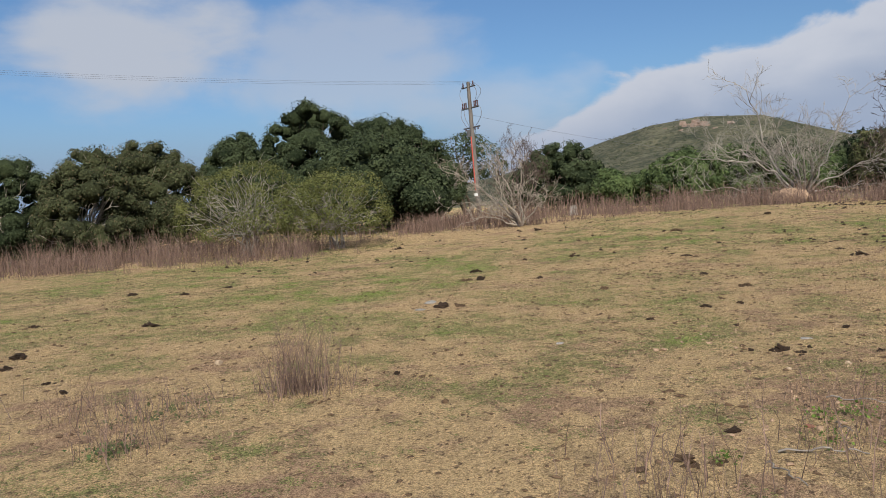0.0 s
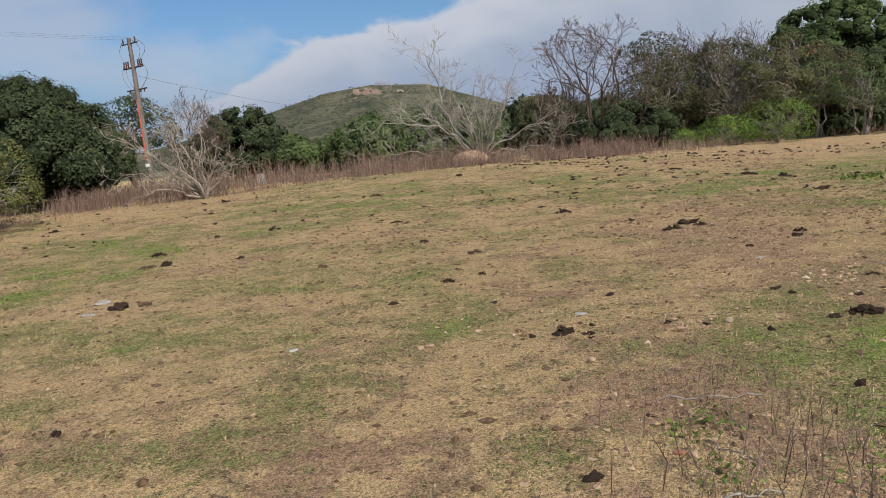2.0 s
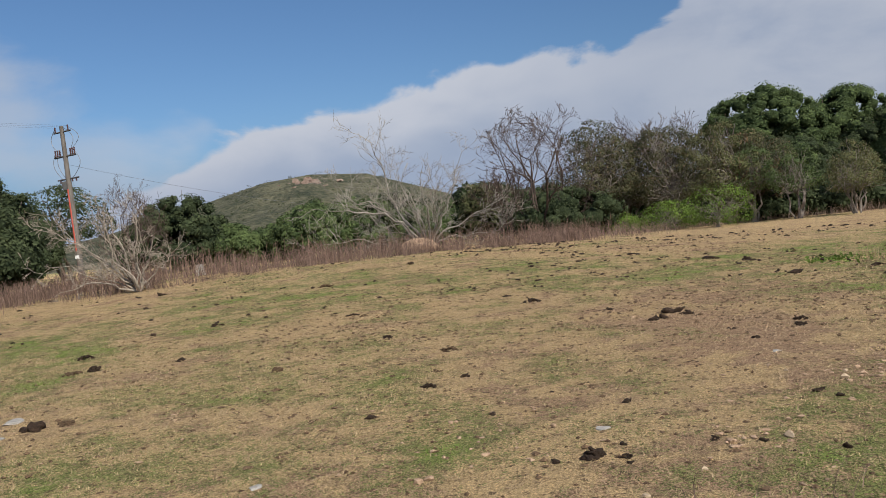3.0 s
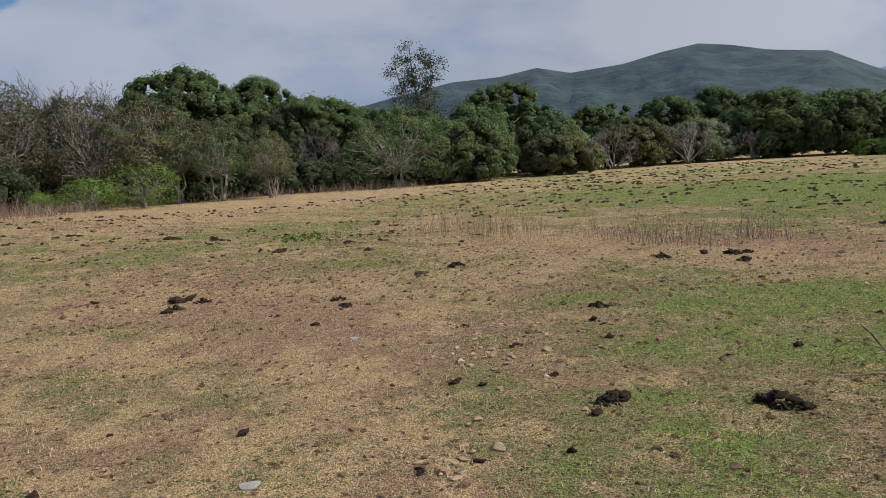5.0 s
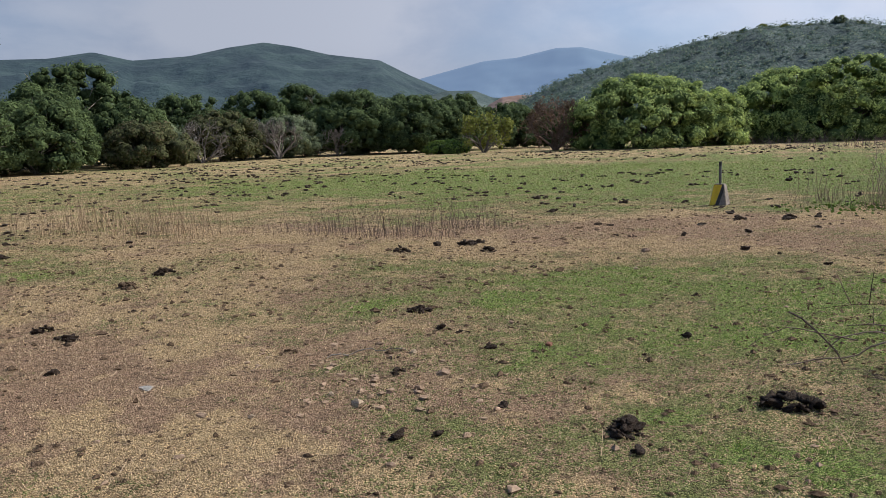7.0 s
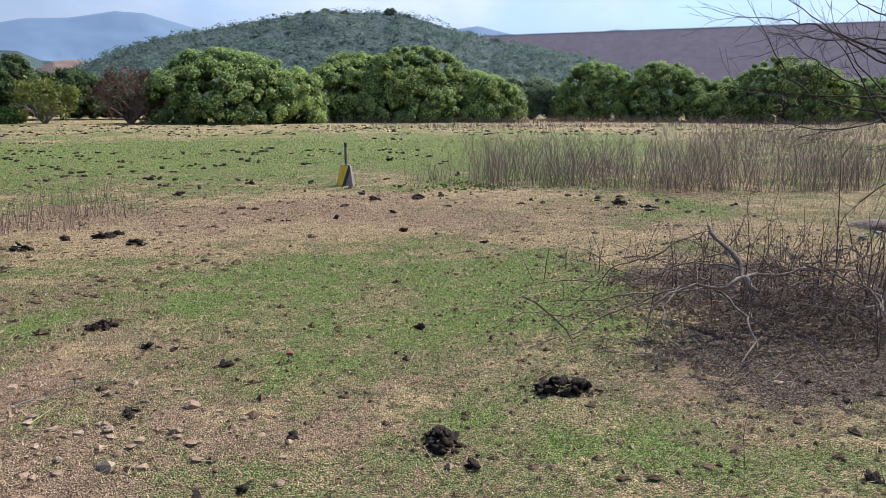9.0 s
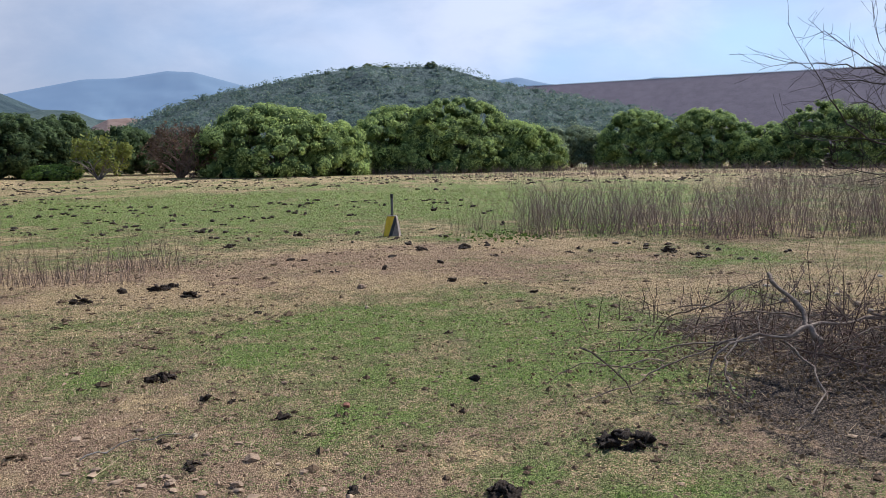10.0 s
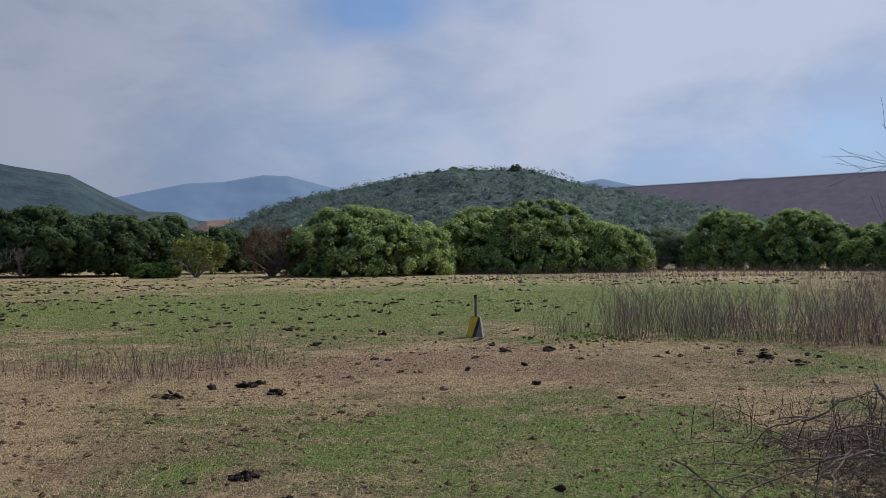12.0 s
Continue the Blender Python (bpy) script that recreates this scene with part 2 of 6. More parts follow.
m_blade, t, bs = material("grass_blade")
green_attr = attribute(t, "green")
r = node(t, "ShaderNodeNewGeometry").outputs["Random Per Island"]
straw = mix_col(t, r, (0.24, 0.160, 0.088), (0.78, 0.575, 0.345))
turf = mix_col(t, r, (0.08, 0.098, 0.028), (0.35, 0.385, 0.125))
turf = mix_col(t, smooth(t, green_attr, 0.68, 0.88), turf, mix_col(t, r, (0.065, 0.11, 0.018), (0.30, 0.425, 0.082)))
t.links.new(mix_col(t, smooth(t, math_node(t, "ADD", green_attr, math_node(t, "MULTIPLY", math_node(t, "SUBTRACT", math_node(t, "FRACT", math_node(t, "MULTIPLY", r, 17.3)), 0.5), 0.9)), 0.42, 0.72), straw, turf), bs.inputs["Base Color"])
bs.inputs["Roughness"].default_value = 0.8
bs.inputs["Specular IOR Level"].default_value = 0.15
seen = bs.inputs["Base Color"].links[0].from_socket
blade_mix = node(t, "ShaderNodeMixShader", {0: 0.3, 1: bs.outputs[0], 2: node(t, "ShaderNodeBsdfTranslucent", {"Color": seen}).outputs[0]})
t.links.new(blade_mix.outputs[0], t.nodes["Material Output"].inputs["Surface"])

m_dung = simple("dung", (0.012, 0.008, 0.005), (0.070, 0.042, 0.026), 40.0, 0.8, 0.8, 0.02)
m_dung.node_tree.nodes["Principled BSDF"].inputs["Specular IOR Level"].default_value = 0.2
m_brown_dung = simple("dry_dung", (0.07, 0.042, 0.024), (0.17, 0.11, 0.065), 40.0, 0.95, 0.8, 0.02)
m_stone = simple("pale_stone", (0.30, 0.22, 0.14), (0.50, 0.385, 0.265), 30.0, 0.9, 0.6, 0.01)
m_ochre = simple("ochre_stone", (0.23, 0.15, 0.095), (0.42, 0.29, 0.19), 30.0, 0.9, 0.6, 0.01)
m_red = simple("red_stone", (0.20, 0.085, 0.055), (0.32, 0.15, 0.10), 30.0, 0.9, 0.6, 0.01)
m_grey_stone = simple("grey_stone", (0.22, 0.205, 0.18), (0.38, 0.35, 0.31), 30.0, 0.9, 0.6, 0.01)
m_bark = simple("bark", (0.07, 0.055, 0.04), (0.17, 0.135, 0.10), 9.0, 0.9, 0.6, 0.02)
m_pale_bark = simple("pale_bark", (0.17, 0.145, 0.115), (0.35, 0.30, 0.245), 9.0, 0.85, 0.4, 0.02)
m_bleached = simple("bleached_wood", (0.155, 0.137, 0.118), (0.32, 0.288, 0.245), 9.0, 0.85, 0.4, 0.02)
m_branch = simple("grey_brown_branch", (0.115, 0.080, 0.060), (0.34, 0.26, 0.195), 30.0, 0.95, 0.9, 0.01)
m_branch.node_tree.nodes["Principled BSDF"].inputs["Specular IOR Level"].default_value = 0.1
m_heap_twig = simple("heap_twig", (0.10, 0.062, 0.046), (0.30, 0.20, 0.15), 12.0, 0.9, 0.4, 0.01)
m_grey_twig = simple("grey_twig", (0.12, 0.10, 0.085), (0.25, 0.215, 0.185), 7.0, 0.9, 0.3, 0.01)
m_brown_twig = simple("brown_twig", (0.05, 0.036, 0.03), (0.12, 0.088, 0.072), 7.0, 0.9, 0.3, 0.01)
m_dark_twig = simple("dark_twig", (0.035, 0.028, 0.022), (0.09, 0.07, 0.055), 12.0, 0.85, 0.4, 0.01)


def stem_material(name, a, b):
    m, t, bs = material(name)
    r = node(t, "ShaderNodeNewGeometry").outputs["Random Per Island"]
    t.links.new(mix_col(t, r, a, b), bs.inputs["Base Color"])
    bs.inputs["Roughness"].default_value = 0.9
    bs.inputs["Specular IOR Level"].default_value = 0.15
    return m


m_reed = stem_material("dry_stem", (0.135, 0.095, 0.072), (0.34, 0.245, 0.185))
m_reed_dark = stem_material("dark_dry_stem", (0.135, 0.090, 0.080), (0.36, 0.25, 0.22))
m_belt = stem_material("reddish_brown_stem", (0.085, 0.056, 0.044), (0.25, 0.168, 0.130))
m_brown_stem = stem_material("brown_stem", (0.07, 0.05, 0.04), (0.19, 0.135, 0.105))
m_straw_stem = stem_material("straw_stem", (0.27, 0.182, 0.105), (0.53, 0.385, 0.235))
m_leaf_dark = leaf_material("dark_leaves", (0.030, 0.042, 0.022), (0.092, 0.114, 0.054), None, 0.3)
m_leaf_mid = leaf_material("mid_green_leaves", (0.044, 0.066, 0.028), (0.142, 0.188, 0.072), None, 0.3)
m_leaf_green = leaf_material("green_leaves", (0.105, 0.160, 0.055), (0.56, 0.65, 0.20), None, 0.3)
m_leaf_olive = leaf_material("olive_leaves", (0.062, 0.070, 0.032), (0.160, 0.165, 0.072), (0.17, 0.135, 0.075))
m_leaf_moss = leaf_material("moss_green_leaves", (0.042, 0.050, 0.026), (0.120, 0.130, 0.060), (0.12, 0.10, 0.055), 0.28)
m_leaf_drab = leaf_material("drab_leaves", (0.045, 0.048, 0.026), (0.115, 0.112, 0.056), (0.13, 0.095, 0.058))
m_leaf_grey = leaf_material("grey_green_leaves", (0.095, 0.118, 0.070), (0.25, 0.285, 0.155))
m_leaf_pale = leaf_material("pale_green_leaves", (0.15, 0.18, 0.105), (0.36, 0.405, 0.22), None, 0.35)
m_leaf_fresh = leaf_material("fresh_yellow_green_leaves", (0.20, 0.26, 0.035), (0.48, 0.54, 0.11), None, 0.5)
m_leaf_light = leaf_material("light_green_leaves", (0.06, 0.10, 0.02), (0.17, 0.245, 0.05))
m_leaf_dull = leaf_material("dull_yellow_green_leaves", (0.07, 0.08, 0.026), (0.185, 0.19, 0.066), None, 0.3)
m_leaf_yellow = leaf_material("yellow_green_leaves", (0.12, 0.14, 0.03), (0.30, 0.31, 0.08))
m_leaf_brown = leaf_material("brown_leaves", (0.085, 0.055, 0.032), (0.24, 0.165, 0.095))
# crown cores: each leaf colour darkened, so the shade inside the foliage is painted
SHADED_CORES = {m: leaf_material("inner_" + m.name, d, l, None, 0.05, (9.0, 0.22)) for m, d, l in ((m_leaf_dark, (0.016, 0.025, 0.012), (0.058, 0.075, 0.034)), (m_leaf_mid, (0.022, 0.036, 0.014), (0.088, 0.120, 0.046)),
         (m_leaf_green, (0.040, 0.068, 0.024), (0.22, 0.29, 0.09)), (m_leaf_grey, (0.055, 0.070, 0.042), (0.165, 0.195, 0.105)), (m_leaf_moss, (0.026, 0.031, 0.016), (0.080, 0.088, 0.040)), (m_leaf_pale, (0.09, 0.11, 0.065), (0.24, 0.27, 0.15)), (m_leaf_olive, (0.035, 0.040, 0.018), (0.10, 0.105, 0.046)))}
# bushes of the round hill: paler and bluer, with air haze in the colour
m_hazed_hill_bush = leaf_material("hill_bush", (0.070, 0.108, 0.100), (0.200, 0.258, 0.205), (0.26, 0.30, 0.20), 0.5)
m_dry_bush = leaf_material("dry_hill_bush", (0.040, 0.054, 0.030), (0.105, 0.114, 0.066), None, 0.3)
# the round hill's ground carries the same painted haze tint
m_hazed_hill = simple("hazed_scrub_hill", (0.042, 0.062, 0.062), (0.130, 0.158, 0.136), 0.75, 1.0, 1.0, 1.6, coord="World")
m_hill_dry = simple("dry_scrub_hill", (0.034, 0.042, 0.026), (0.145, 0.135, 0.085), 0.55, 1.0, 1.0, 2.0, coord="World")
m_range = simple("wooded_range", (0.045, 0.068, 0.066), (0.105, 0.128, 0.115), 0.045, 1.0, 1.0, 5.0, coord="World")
m_quarry = simple("bare_earth", (0.25, 0.165, 0.13), (0.36, 0.25, 0.20), 0.12, 1.0, 0.6, 1.0, coord="World", stretch=(1, 1, 5))
m_rock = simple("red_rock", (0.17, 0.12, 0.095), (0.30, 0.225, 0.18), 0.5, 1.0, 0.6, 1.0, coord="World")
# rockfill lightened and tinted blue-purple to paint in the haze before the dam
m_dam = simple("rockfill", (0.140, 0.112, 0.128), (0.190, 0.152, 0.172), 1.6, 1.0, 0.35, 0.4, coord="World")
m_concrete = simple("concrete", (0.17, 0.135, 0.11), (0.30, 0.25, 0.205), 14.0, 0.9, 0.4, 0.005)
m_pole = simple("weathered_pole", (0.105, 0.092, 0.082), (0.20, 0.18, 0.16), 6.0, 0.9, 0.3, 0.01, stretch=(1, 1, 0.2))
m_yellow = simple("yellow_paint", (0.66, 0.42, 0.02), (0.84, 0.58, 0.04), 12.0, 0.7, 0.2, 0.003)
m_black = simple("black_paint", (0.02, 0.02, 0.02), (0.07, 0.065, 0.06), 12.0, 0.7, 0.2, 0.003)
m_steel = simple("dull_steel", (0.09, 0.09, 0.09), (0.18, 0.17, 0.16), 12.0, 0.6, 0.2, 0.003, metal=0.5)
m_red_pvc = simple("red_cable_duct", (0.35, 0.05, 0.03), (0.50, 0.10, 0.06), 6.0, 0.6, 0.1, 0.003)
m_brown_glaze = simple("brown_porcelain", (0.045, 0.018, 0.015), (0.085, 0.034, 0.028), 6.0, 0.3, 0.05, 0.002)
m_wire = simple("wire", (0.10, 0.10, 0.11), (0.18, 0.18, 0.19), 6.0, 0.6, 0.05, 0.002)
m_white = simple("white_plate", (0.7, 0.7, 0.68), (0.8, 0.8, 0.78), 6.0, 0.6, 0.05, 0.002)
m_far, t, bs = material("hazed_distance_backdrop")
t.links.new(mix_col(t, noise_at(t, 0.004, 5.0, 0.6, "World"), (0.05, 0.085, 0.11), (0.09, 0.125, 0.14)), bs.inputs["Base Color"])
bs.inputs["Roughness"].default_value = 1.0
# blue emission stands in for the haze in front of the far mountains
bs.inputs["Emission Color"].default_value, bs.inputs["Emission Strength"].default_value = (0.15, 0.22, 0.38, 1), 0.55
m_range_far, t, bs = material("hazed_range_backdrop")
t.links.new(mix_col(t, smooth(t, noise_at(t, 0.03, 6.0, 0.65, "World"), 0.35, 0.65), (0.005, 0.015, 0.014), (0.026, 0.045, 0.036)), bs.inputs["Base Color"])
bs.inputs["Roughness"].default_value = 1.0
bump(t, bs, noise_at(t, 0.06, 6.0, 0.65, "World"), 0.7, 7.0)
# faint blue glow imitates air haze; the range itself gives off no light
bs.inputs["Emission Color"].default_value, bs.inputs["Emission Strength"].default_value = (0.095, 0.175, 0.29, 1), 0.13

# ---- mesh helpers ----


def mesh_of(name, v, f, mat, soft=False, **attrs):
    """A mesh from vertex and face arrays (all faces with the same number of corners)."""
    v, f = np.asarray(v, np.float32), np.asarray(f, np.int32)
    me = bpy.data.meshes.new(name)
    me.vertices.add(len(v))
    me.vertices.foreach_set("co", v.ravel())
    me.loops.add(f.size)
    me.loops.foreach_set("vertex_index", f.ravel())
    me.polygons.add(len(f))
    me.polygons.foreach_set("loop_start", np.arange(len(f), dtype=np.int32) * f.shape[1])
    me.polygons.foreach_set("use_smooth", np.full(len(f), soft))
    for k, a in attrs.items():
        me.attributes.new(k, "FLOAT", "POINT").data.foreach_set("value", np.asarray(a, np.float32))
    me.materials.append(mat)
    me.update(calc_edges=True)
    return me


def part(name, me, parent, label=""):
    ob = new(name, me)
    ob.parent = parent
    return tagged(ob, label, kind="stuff") if name in ("branchwork", "twigwork") else tagged(ob, label)


def base(name, x, y, z, label, category, group=""):
    ob = new(name)
    ob.location = (x, y, z)
    ob.empty_display_size = 0.2
    return tagged(ob, label, category, group)


class Soup:
    """Gathers pieces of geometry into one mesh."""

    def __init__(self):
        self.v, self.f, self.n = [], [], 0

    def add(self, v, f):
        self.v.append(np.asarray(v, float))
        self.f.append(np.asarray(f, int) + self.n)
        self.n += len(v)
        return self

    def mesh(self, name, mat, soft=False):
        return mesh_of(name, np.concatenate(self.v), np.concatenate(self.f), mat, soft)


def tube(pts, radii, sides=5):
    """Verts and quads of a tapered tube along pts."""
    pts, radii = np.asarray(pts, float), np.asarray(radii, float)
    d = pts[-1] - pts[0]
    d /= np.linalg.norm(d) + 1e-9
    u = np.cross(d, (0, 0, 1) if abs(d[2]) < 0.9 else (1, 0, 0))
    u /= np.linalg.norm(u)
    w = np.cross(d, u)
    a = np.arange(sides) * 2 * np.pi / sides
    ring = np.cos(a)[:, None] * u + np.sin(a)[:, None] * w
    v = (pts[:, None, :] + radii[:, None, None] * ring[None]).reshape(-1, 3)
    k = np.arange(len(pts) - 1)[:, None] * sides
    i = np.arange(sides)[None]
    j = (np.arange(sides)[None] + 1) % sides
    f = np.stack([k + i, k + j, k + sides + j, k + sides + i], -1).reshape(-1, 4)
    return v, f


def box_arrays(cx, cy, cz, sx, sy, sz, top=1.0, shift=(0, 0)):
    """A box whose top may be smaller than its foot; verts and quads, foot at cz."""
    x, y = sx / 2, sy / 2
    v = [(-x, -y, 0), (x, -y, 0), (x, y, 0), (-x, y, 0)]
    v += [(p[0] * top + shift[0], p[1] * top + shift[1], sz) for p in v]
    f = [(3, 2, 1, 0), (4, 5, 6, 7), (0, 1, 5, 4), (1, 2, 6, 5), (2, 3, 7, 6), (3, 0, 4, 7)]
    return np.array(v) + (cx, cy, cz), f


def lattice(x, y, seed):
    """Smooth value noise between 0 and 1 on plane coordinates."""
    xi, yi = np.floor(x).astype(np.int64), np.floor(y).astype(np.int64)
    fx, fy = x - xi, y - yi
    fx, fy = fx * fx * (3 - 2 * fx), fy * fy * (3 - 2 * fy)

    def h(a, b):
        n = (a * 374761393 + b * 668265263 + seed * 1442695041) & 0xFFFFFFFF
        n = ((n ^ (n >> 13)) * 1274126177) & 0xFFFFFFFF
        return ((n ^ (n >> 16)) & 0xFFFF) / 65535.0

    return (h(xi, yi) * (1 - fx) + h(xi + 1, yi) * fx) * (1 - fy) + (h(xi, yi + 1) * (1 - fx) + h(xi + 1, yi + 1) * fx) * fy


def fbm(x, y, seed=1, octaves=4):
    s, a, t = 0.0, 0.5, 0.0
    for o in range(octaves):
        s, t = s + a * lattice(x * 2 ** o, y * 2 ** o, seed + o), t + a
        a *= 0.5
    return s / t


def step01(v):
    v = np.clip(v, 0, 1)
    return v * v * (3 - 2 * v)


def height(x, y):
    """The lie of the land: level, rising a little towards the trees in the west."""
    x, y = np.asarray(x, float), np.asarray(y, float)
    return 0.65 * step01((-x - 6) / 21) * step01((16 - y) / 22)


def relief(x, y):
    near = 1 - step01((np.hypot(x, y) - 25) / 40)
    heap = 0.30 * np.exp(-((x - 5.2) / 1.5) ** 2 - ((y - 7.2) / 1.1) ** 2) * (0.6 + 0.8 * fbm(x * 1.6, y * 1.6, 44))
    return heap + height(x, y) + near * (0.05 * (fbm(x * 0.5, y * 0.5, 5) - 0.5) + 0.025 * (fbm(x * 3, y * 3, 9) - 0.5))


# middle, reach and weight of green sward (plus) and bare dry turf (minus)
SWARD = [(0.2, 7.0, 3.0, 1.9, 0.5), (0.9, 5.4, 0.9, 0.8, 0.45), (-1.4, 6.1, 1.0, 0.8, 0.3), (-9, 24, 13, 8, 0.75), (5, 31, 13, 9, 0.55), (-8.3, 6.2, 1.5, 1.0, 0.5), (-17, 8, 3, 2.2, 0.4),
         (-13, 4.5, 2.2, 1.3, 0.35), (-4, -8, 6, 3, 0.08), (-13, -5, 7, 3, 0.12), (-38, 15, 10, 7, -0.6), (-40, 26, 8, 8, -0.5), (1.5, 3.4, 1.0, 0.5, 0.35), (0, 45, 30, 14, 0.25), (-4.6, 10.5, 3.2, 1.4, -0.6), (1.0, 13.2, 3.6, 1.3, -0.5), (5.5, 11.5, 2.5, 1.5, 0.35),
         (-6.4, 2.8, 2.2, 0.9, -0.6), (3.5, -1, 5, 4, -0.22), (-2.2, 2.6, 1.8, 1.3, -0.25), (-19, -14, 7, 3, -0.5), (-30, 8, 14, 7, -0.3), (3.3, 5.2, 1.6, 1.6, -0.5)]


def sward(x, y):
    g = 0.46 + 0.7 * (fbm(x * 0.22, y * 0.22, 21) - 0.5) + 1.25 * (fbm(x * 1.1, y * 1.1, 33) - 0.5)
    for cx, cy, rx, ry, w in SWARD:
        g = g + w * np.exp(-((x - cx) / rx) ** 2 - ((y - cy) / ry) ** 2) * (0.35 + 1.3 * fbm(x * 0.8 + cx, y * 0.8 + cy, 37))
    return np.clip(g, 0, 0.88)


def litter(x, y):
    """Where dead leaves, rubble and bark lie on the soil round the brushwood."""
    m = 0.0
    for cx, cy, rx, ry in ((3.3, 5.5, 1.35, 1.1), (5.2, 5.2, 1.2, 0.9), (3.1, 4.1, 1.6, 0.9), (2.4, 4.5, 1.1, 0.75), (2.4, 3.95, 1.0, 0.5), (2.9, 6.6, 0.9, 0.5)):
        m = np.maximum(m, np.exp(-((x - cx) / rx) ** 2 - ((y - cy) / ry) ** 2))
    return np.clip(m + 0.5 * (fbm(x * 2.2, y * 2.2, 91) - 0.5), 0, 1)


def bare_soil(x, y):
    """Where the turf is worn down to reddish soil."""
    m = 0.0
    for cx, cy, rx, ry in ((-1.3, 3.7, 1.7, 1.2), (-0.3, 4.3, 0.9, 0.5), (-5.0, 3.0, 2.6, 1.2), (1.5, 2.0, 1.6, 0.9), (1.7, 3.6, 1.5, 0.8), (-2.8, 6.2, 1.2, 0.8), (-2.2, 12.0, 4.0, 1.3), (2.0, 11.4, 3.0, 1.1), (-9.0, 4.5, 2.5, 1.2)):
        m = np.maximum(m, np.exp(-((x - cx) / rx) ** 2 - ((y - cy) / ry) ** 2))
    return np.clip(m * (0.5 + fbm(x * 1.3, y * 1.3, 57)), 0, 1)


# ---- ground and hills ----


def axis(lo, hi, step, far):
    out, s, p = list(np.arange(lo, hi, step)), step, hi
    while p < far:
        out.append(p)
        s *= 1.09
        p += s
    left, s, p = [], step, lo
    while p > -far:
        s *= 1.09
        p -= s
        left.append(p)
    return np.array(left[::-1] + out)


ax, ay = axis(-14, 9, 0.19, 4600), axis(-9, 16, 0.19, 4600)
gx, gy = np.meshgrid(ax, ay)
gz = relief(gx, gy)
nx, ny = len(ax), len(ay)
i = (np.arange(ny - 1)[:, None] * nx + np.arange(nx - 1)[None]).ravel()
me = mesh_of("ground", np.stack([gx.ravel(), gy.ravel(), gz.ravel()], 1), np.stack([i, i + 1, i + nx + 1, i + nx], 1), m_ground, True, green=sward(gx, gy).ravel(), soil=bare_soil(gx, gy).ravel(), litter=litter(gx, gy).ravel())
ground = tagged(new("ground", me), "dry grazed pasture of straw and green turf", "ground", kind="structure")


def ridge(name, px, py, dist, depth, profile, mat, label, rough=0.12, seed=3, cells=180, kind="structure"):
    """A hill: a skyline of (bearing, height angle) seen from px, py at a distance, with a front and a back slope."""
    a = np.linspace(profile[0][0], profile[-1][0], cells)
    e = np.interp(a, [p[0] for p in profile], [p[1] for p in profile])
    top = dist * np.tan(np.radians(e)) + 1.6
    v = np.concatenate([np.linspace(0, 1, 40), np.linspace(1.05, 2, 8)])
    A, V = np.meshgrid(np.radians(a), v)
    s = np.where(V <= 1, np.clip(V, 0, 1) ** 1.25, np.cos((V - 1) * np.pi / 2))
    R = dist - depth * (1 - V)
    w = np.where(V <= 1, np.sin(np.clip(V, 0, 1) * np.pi), 0.0)
    X, Y = px + R * np.sin(A), py + R * np.cos(A)
    q = dist * 0.06
    Z = top[None] * s * (1 + rough * 5 * w * (fbm(X / q, Y / q, seed) - 0.5)) - np.where(V < 0.1, 1.0, 0.0)
    Z += np.where(V <= 1, 1, 0) * dist * 0.004 * (fbm(X / (q * 0.12), Y / (q * 0.12), seed + 8) - 0.5) * w
    n = cells
    i = (np.arange(len(v) - 1)[:, None] * n + np.arange(n - 1)[None]).ravel()
    me = mesh_of(name, np.stack([X.ravel(), Y.ravel(), Z.ravel()], 1), np.stack([i, i + n, i + n + 1, i + 1], 1), mat, True)
    tagged(new(name, me), label, "hill", kind=kind)
    return X, Y, Z


west = ridge("hill", 7, 1.5, 340, 190, [(-126, 0.6), (-119, 1.9), (-113, 3.31), (-111, 3.89), (-108.2, 4.6), (-104.9, 4.93), (-100.8, 4.64), (-96.8, 3.26), (-94.7, 2.52), (-92.2, 2.56), (-88, 2.3), (-80, 1.2)],
             m_hill_dry, "scrub-covered hill with a bare rock face", 0.10)
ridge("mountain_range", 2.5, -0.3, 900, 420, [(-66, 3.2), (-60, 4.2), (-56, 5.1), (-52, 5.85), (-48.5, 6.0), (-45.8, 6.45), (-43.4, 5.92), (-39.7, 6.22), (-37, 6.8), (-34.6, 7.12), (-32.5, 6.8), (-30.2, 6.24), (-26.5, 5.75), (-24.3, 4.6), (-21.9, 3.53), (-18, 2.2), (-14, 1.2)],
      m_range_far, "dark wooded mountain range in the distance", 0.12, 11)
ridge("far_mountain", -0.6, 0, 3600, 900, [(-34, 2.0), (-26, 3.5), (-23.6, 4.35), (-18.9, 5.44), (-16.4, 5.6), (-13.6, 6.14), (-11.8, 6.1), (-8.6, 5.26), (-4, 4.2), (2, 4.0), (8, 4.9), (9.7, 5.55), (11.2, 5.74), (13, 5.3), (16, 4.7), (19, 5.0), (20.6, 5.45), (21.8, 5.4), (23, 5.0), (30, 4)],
      m_far, "blue far mountains, their haze given as a glow", 0.05, 15)
ridge("wooded_knoll", -0.6, 0, 620, 160, [(-30, 1.4), (-26, 2.2), (-23.5, 3.0), (-21.5, 3.45), (-19.5, 3.4), (-18.2, 2.85), (-16.6, 2.75), (-15, 2.9), (-12, 2.0)], m_range, "low wooded knoll before the mountains", 0.08, 19)
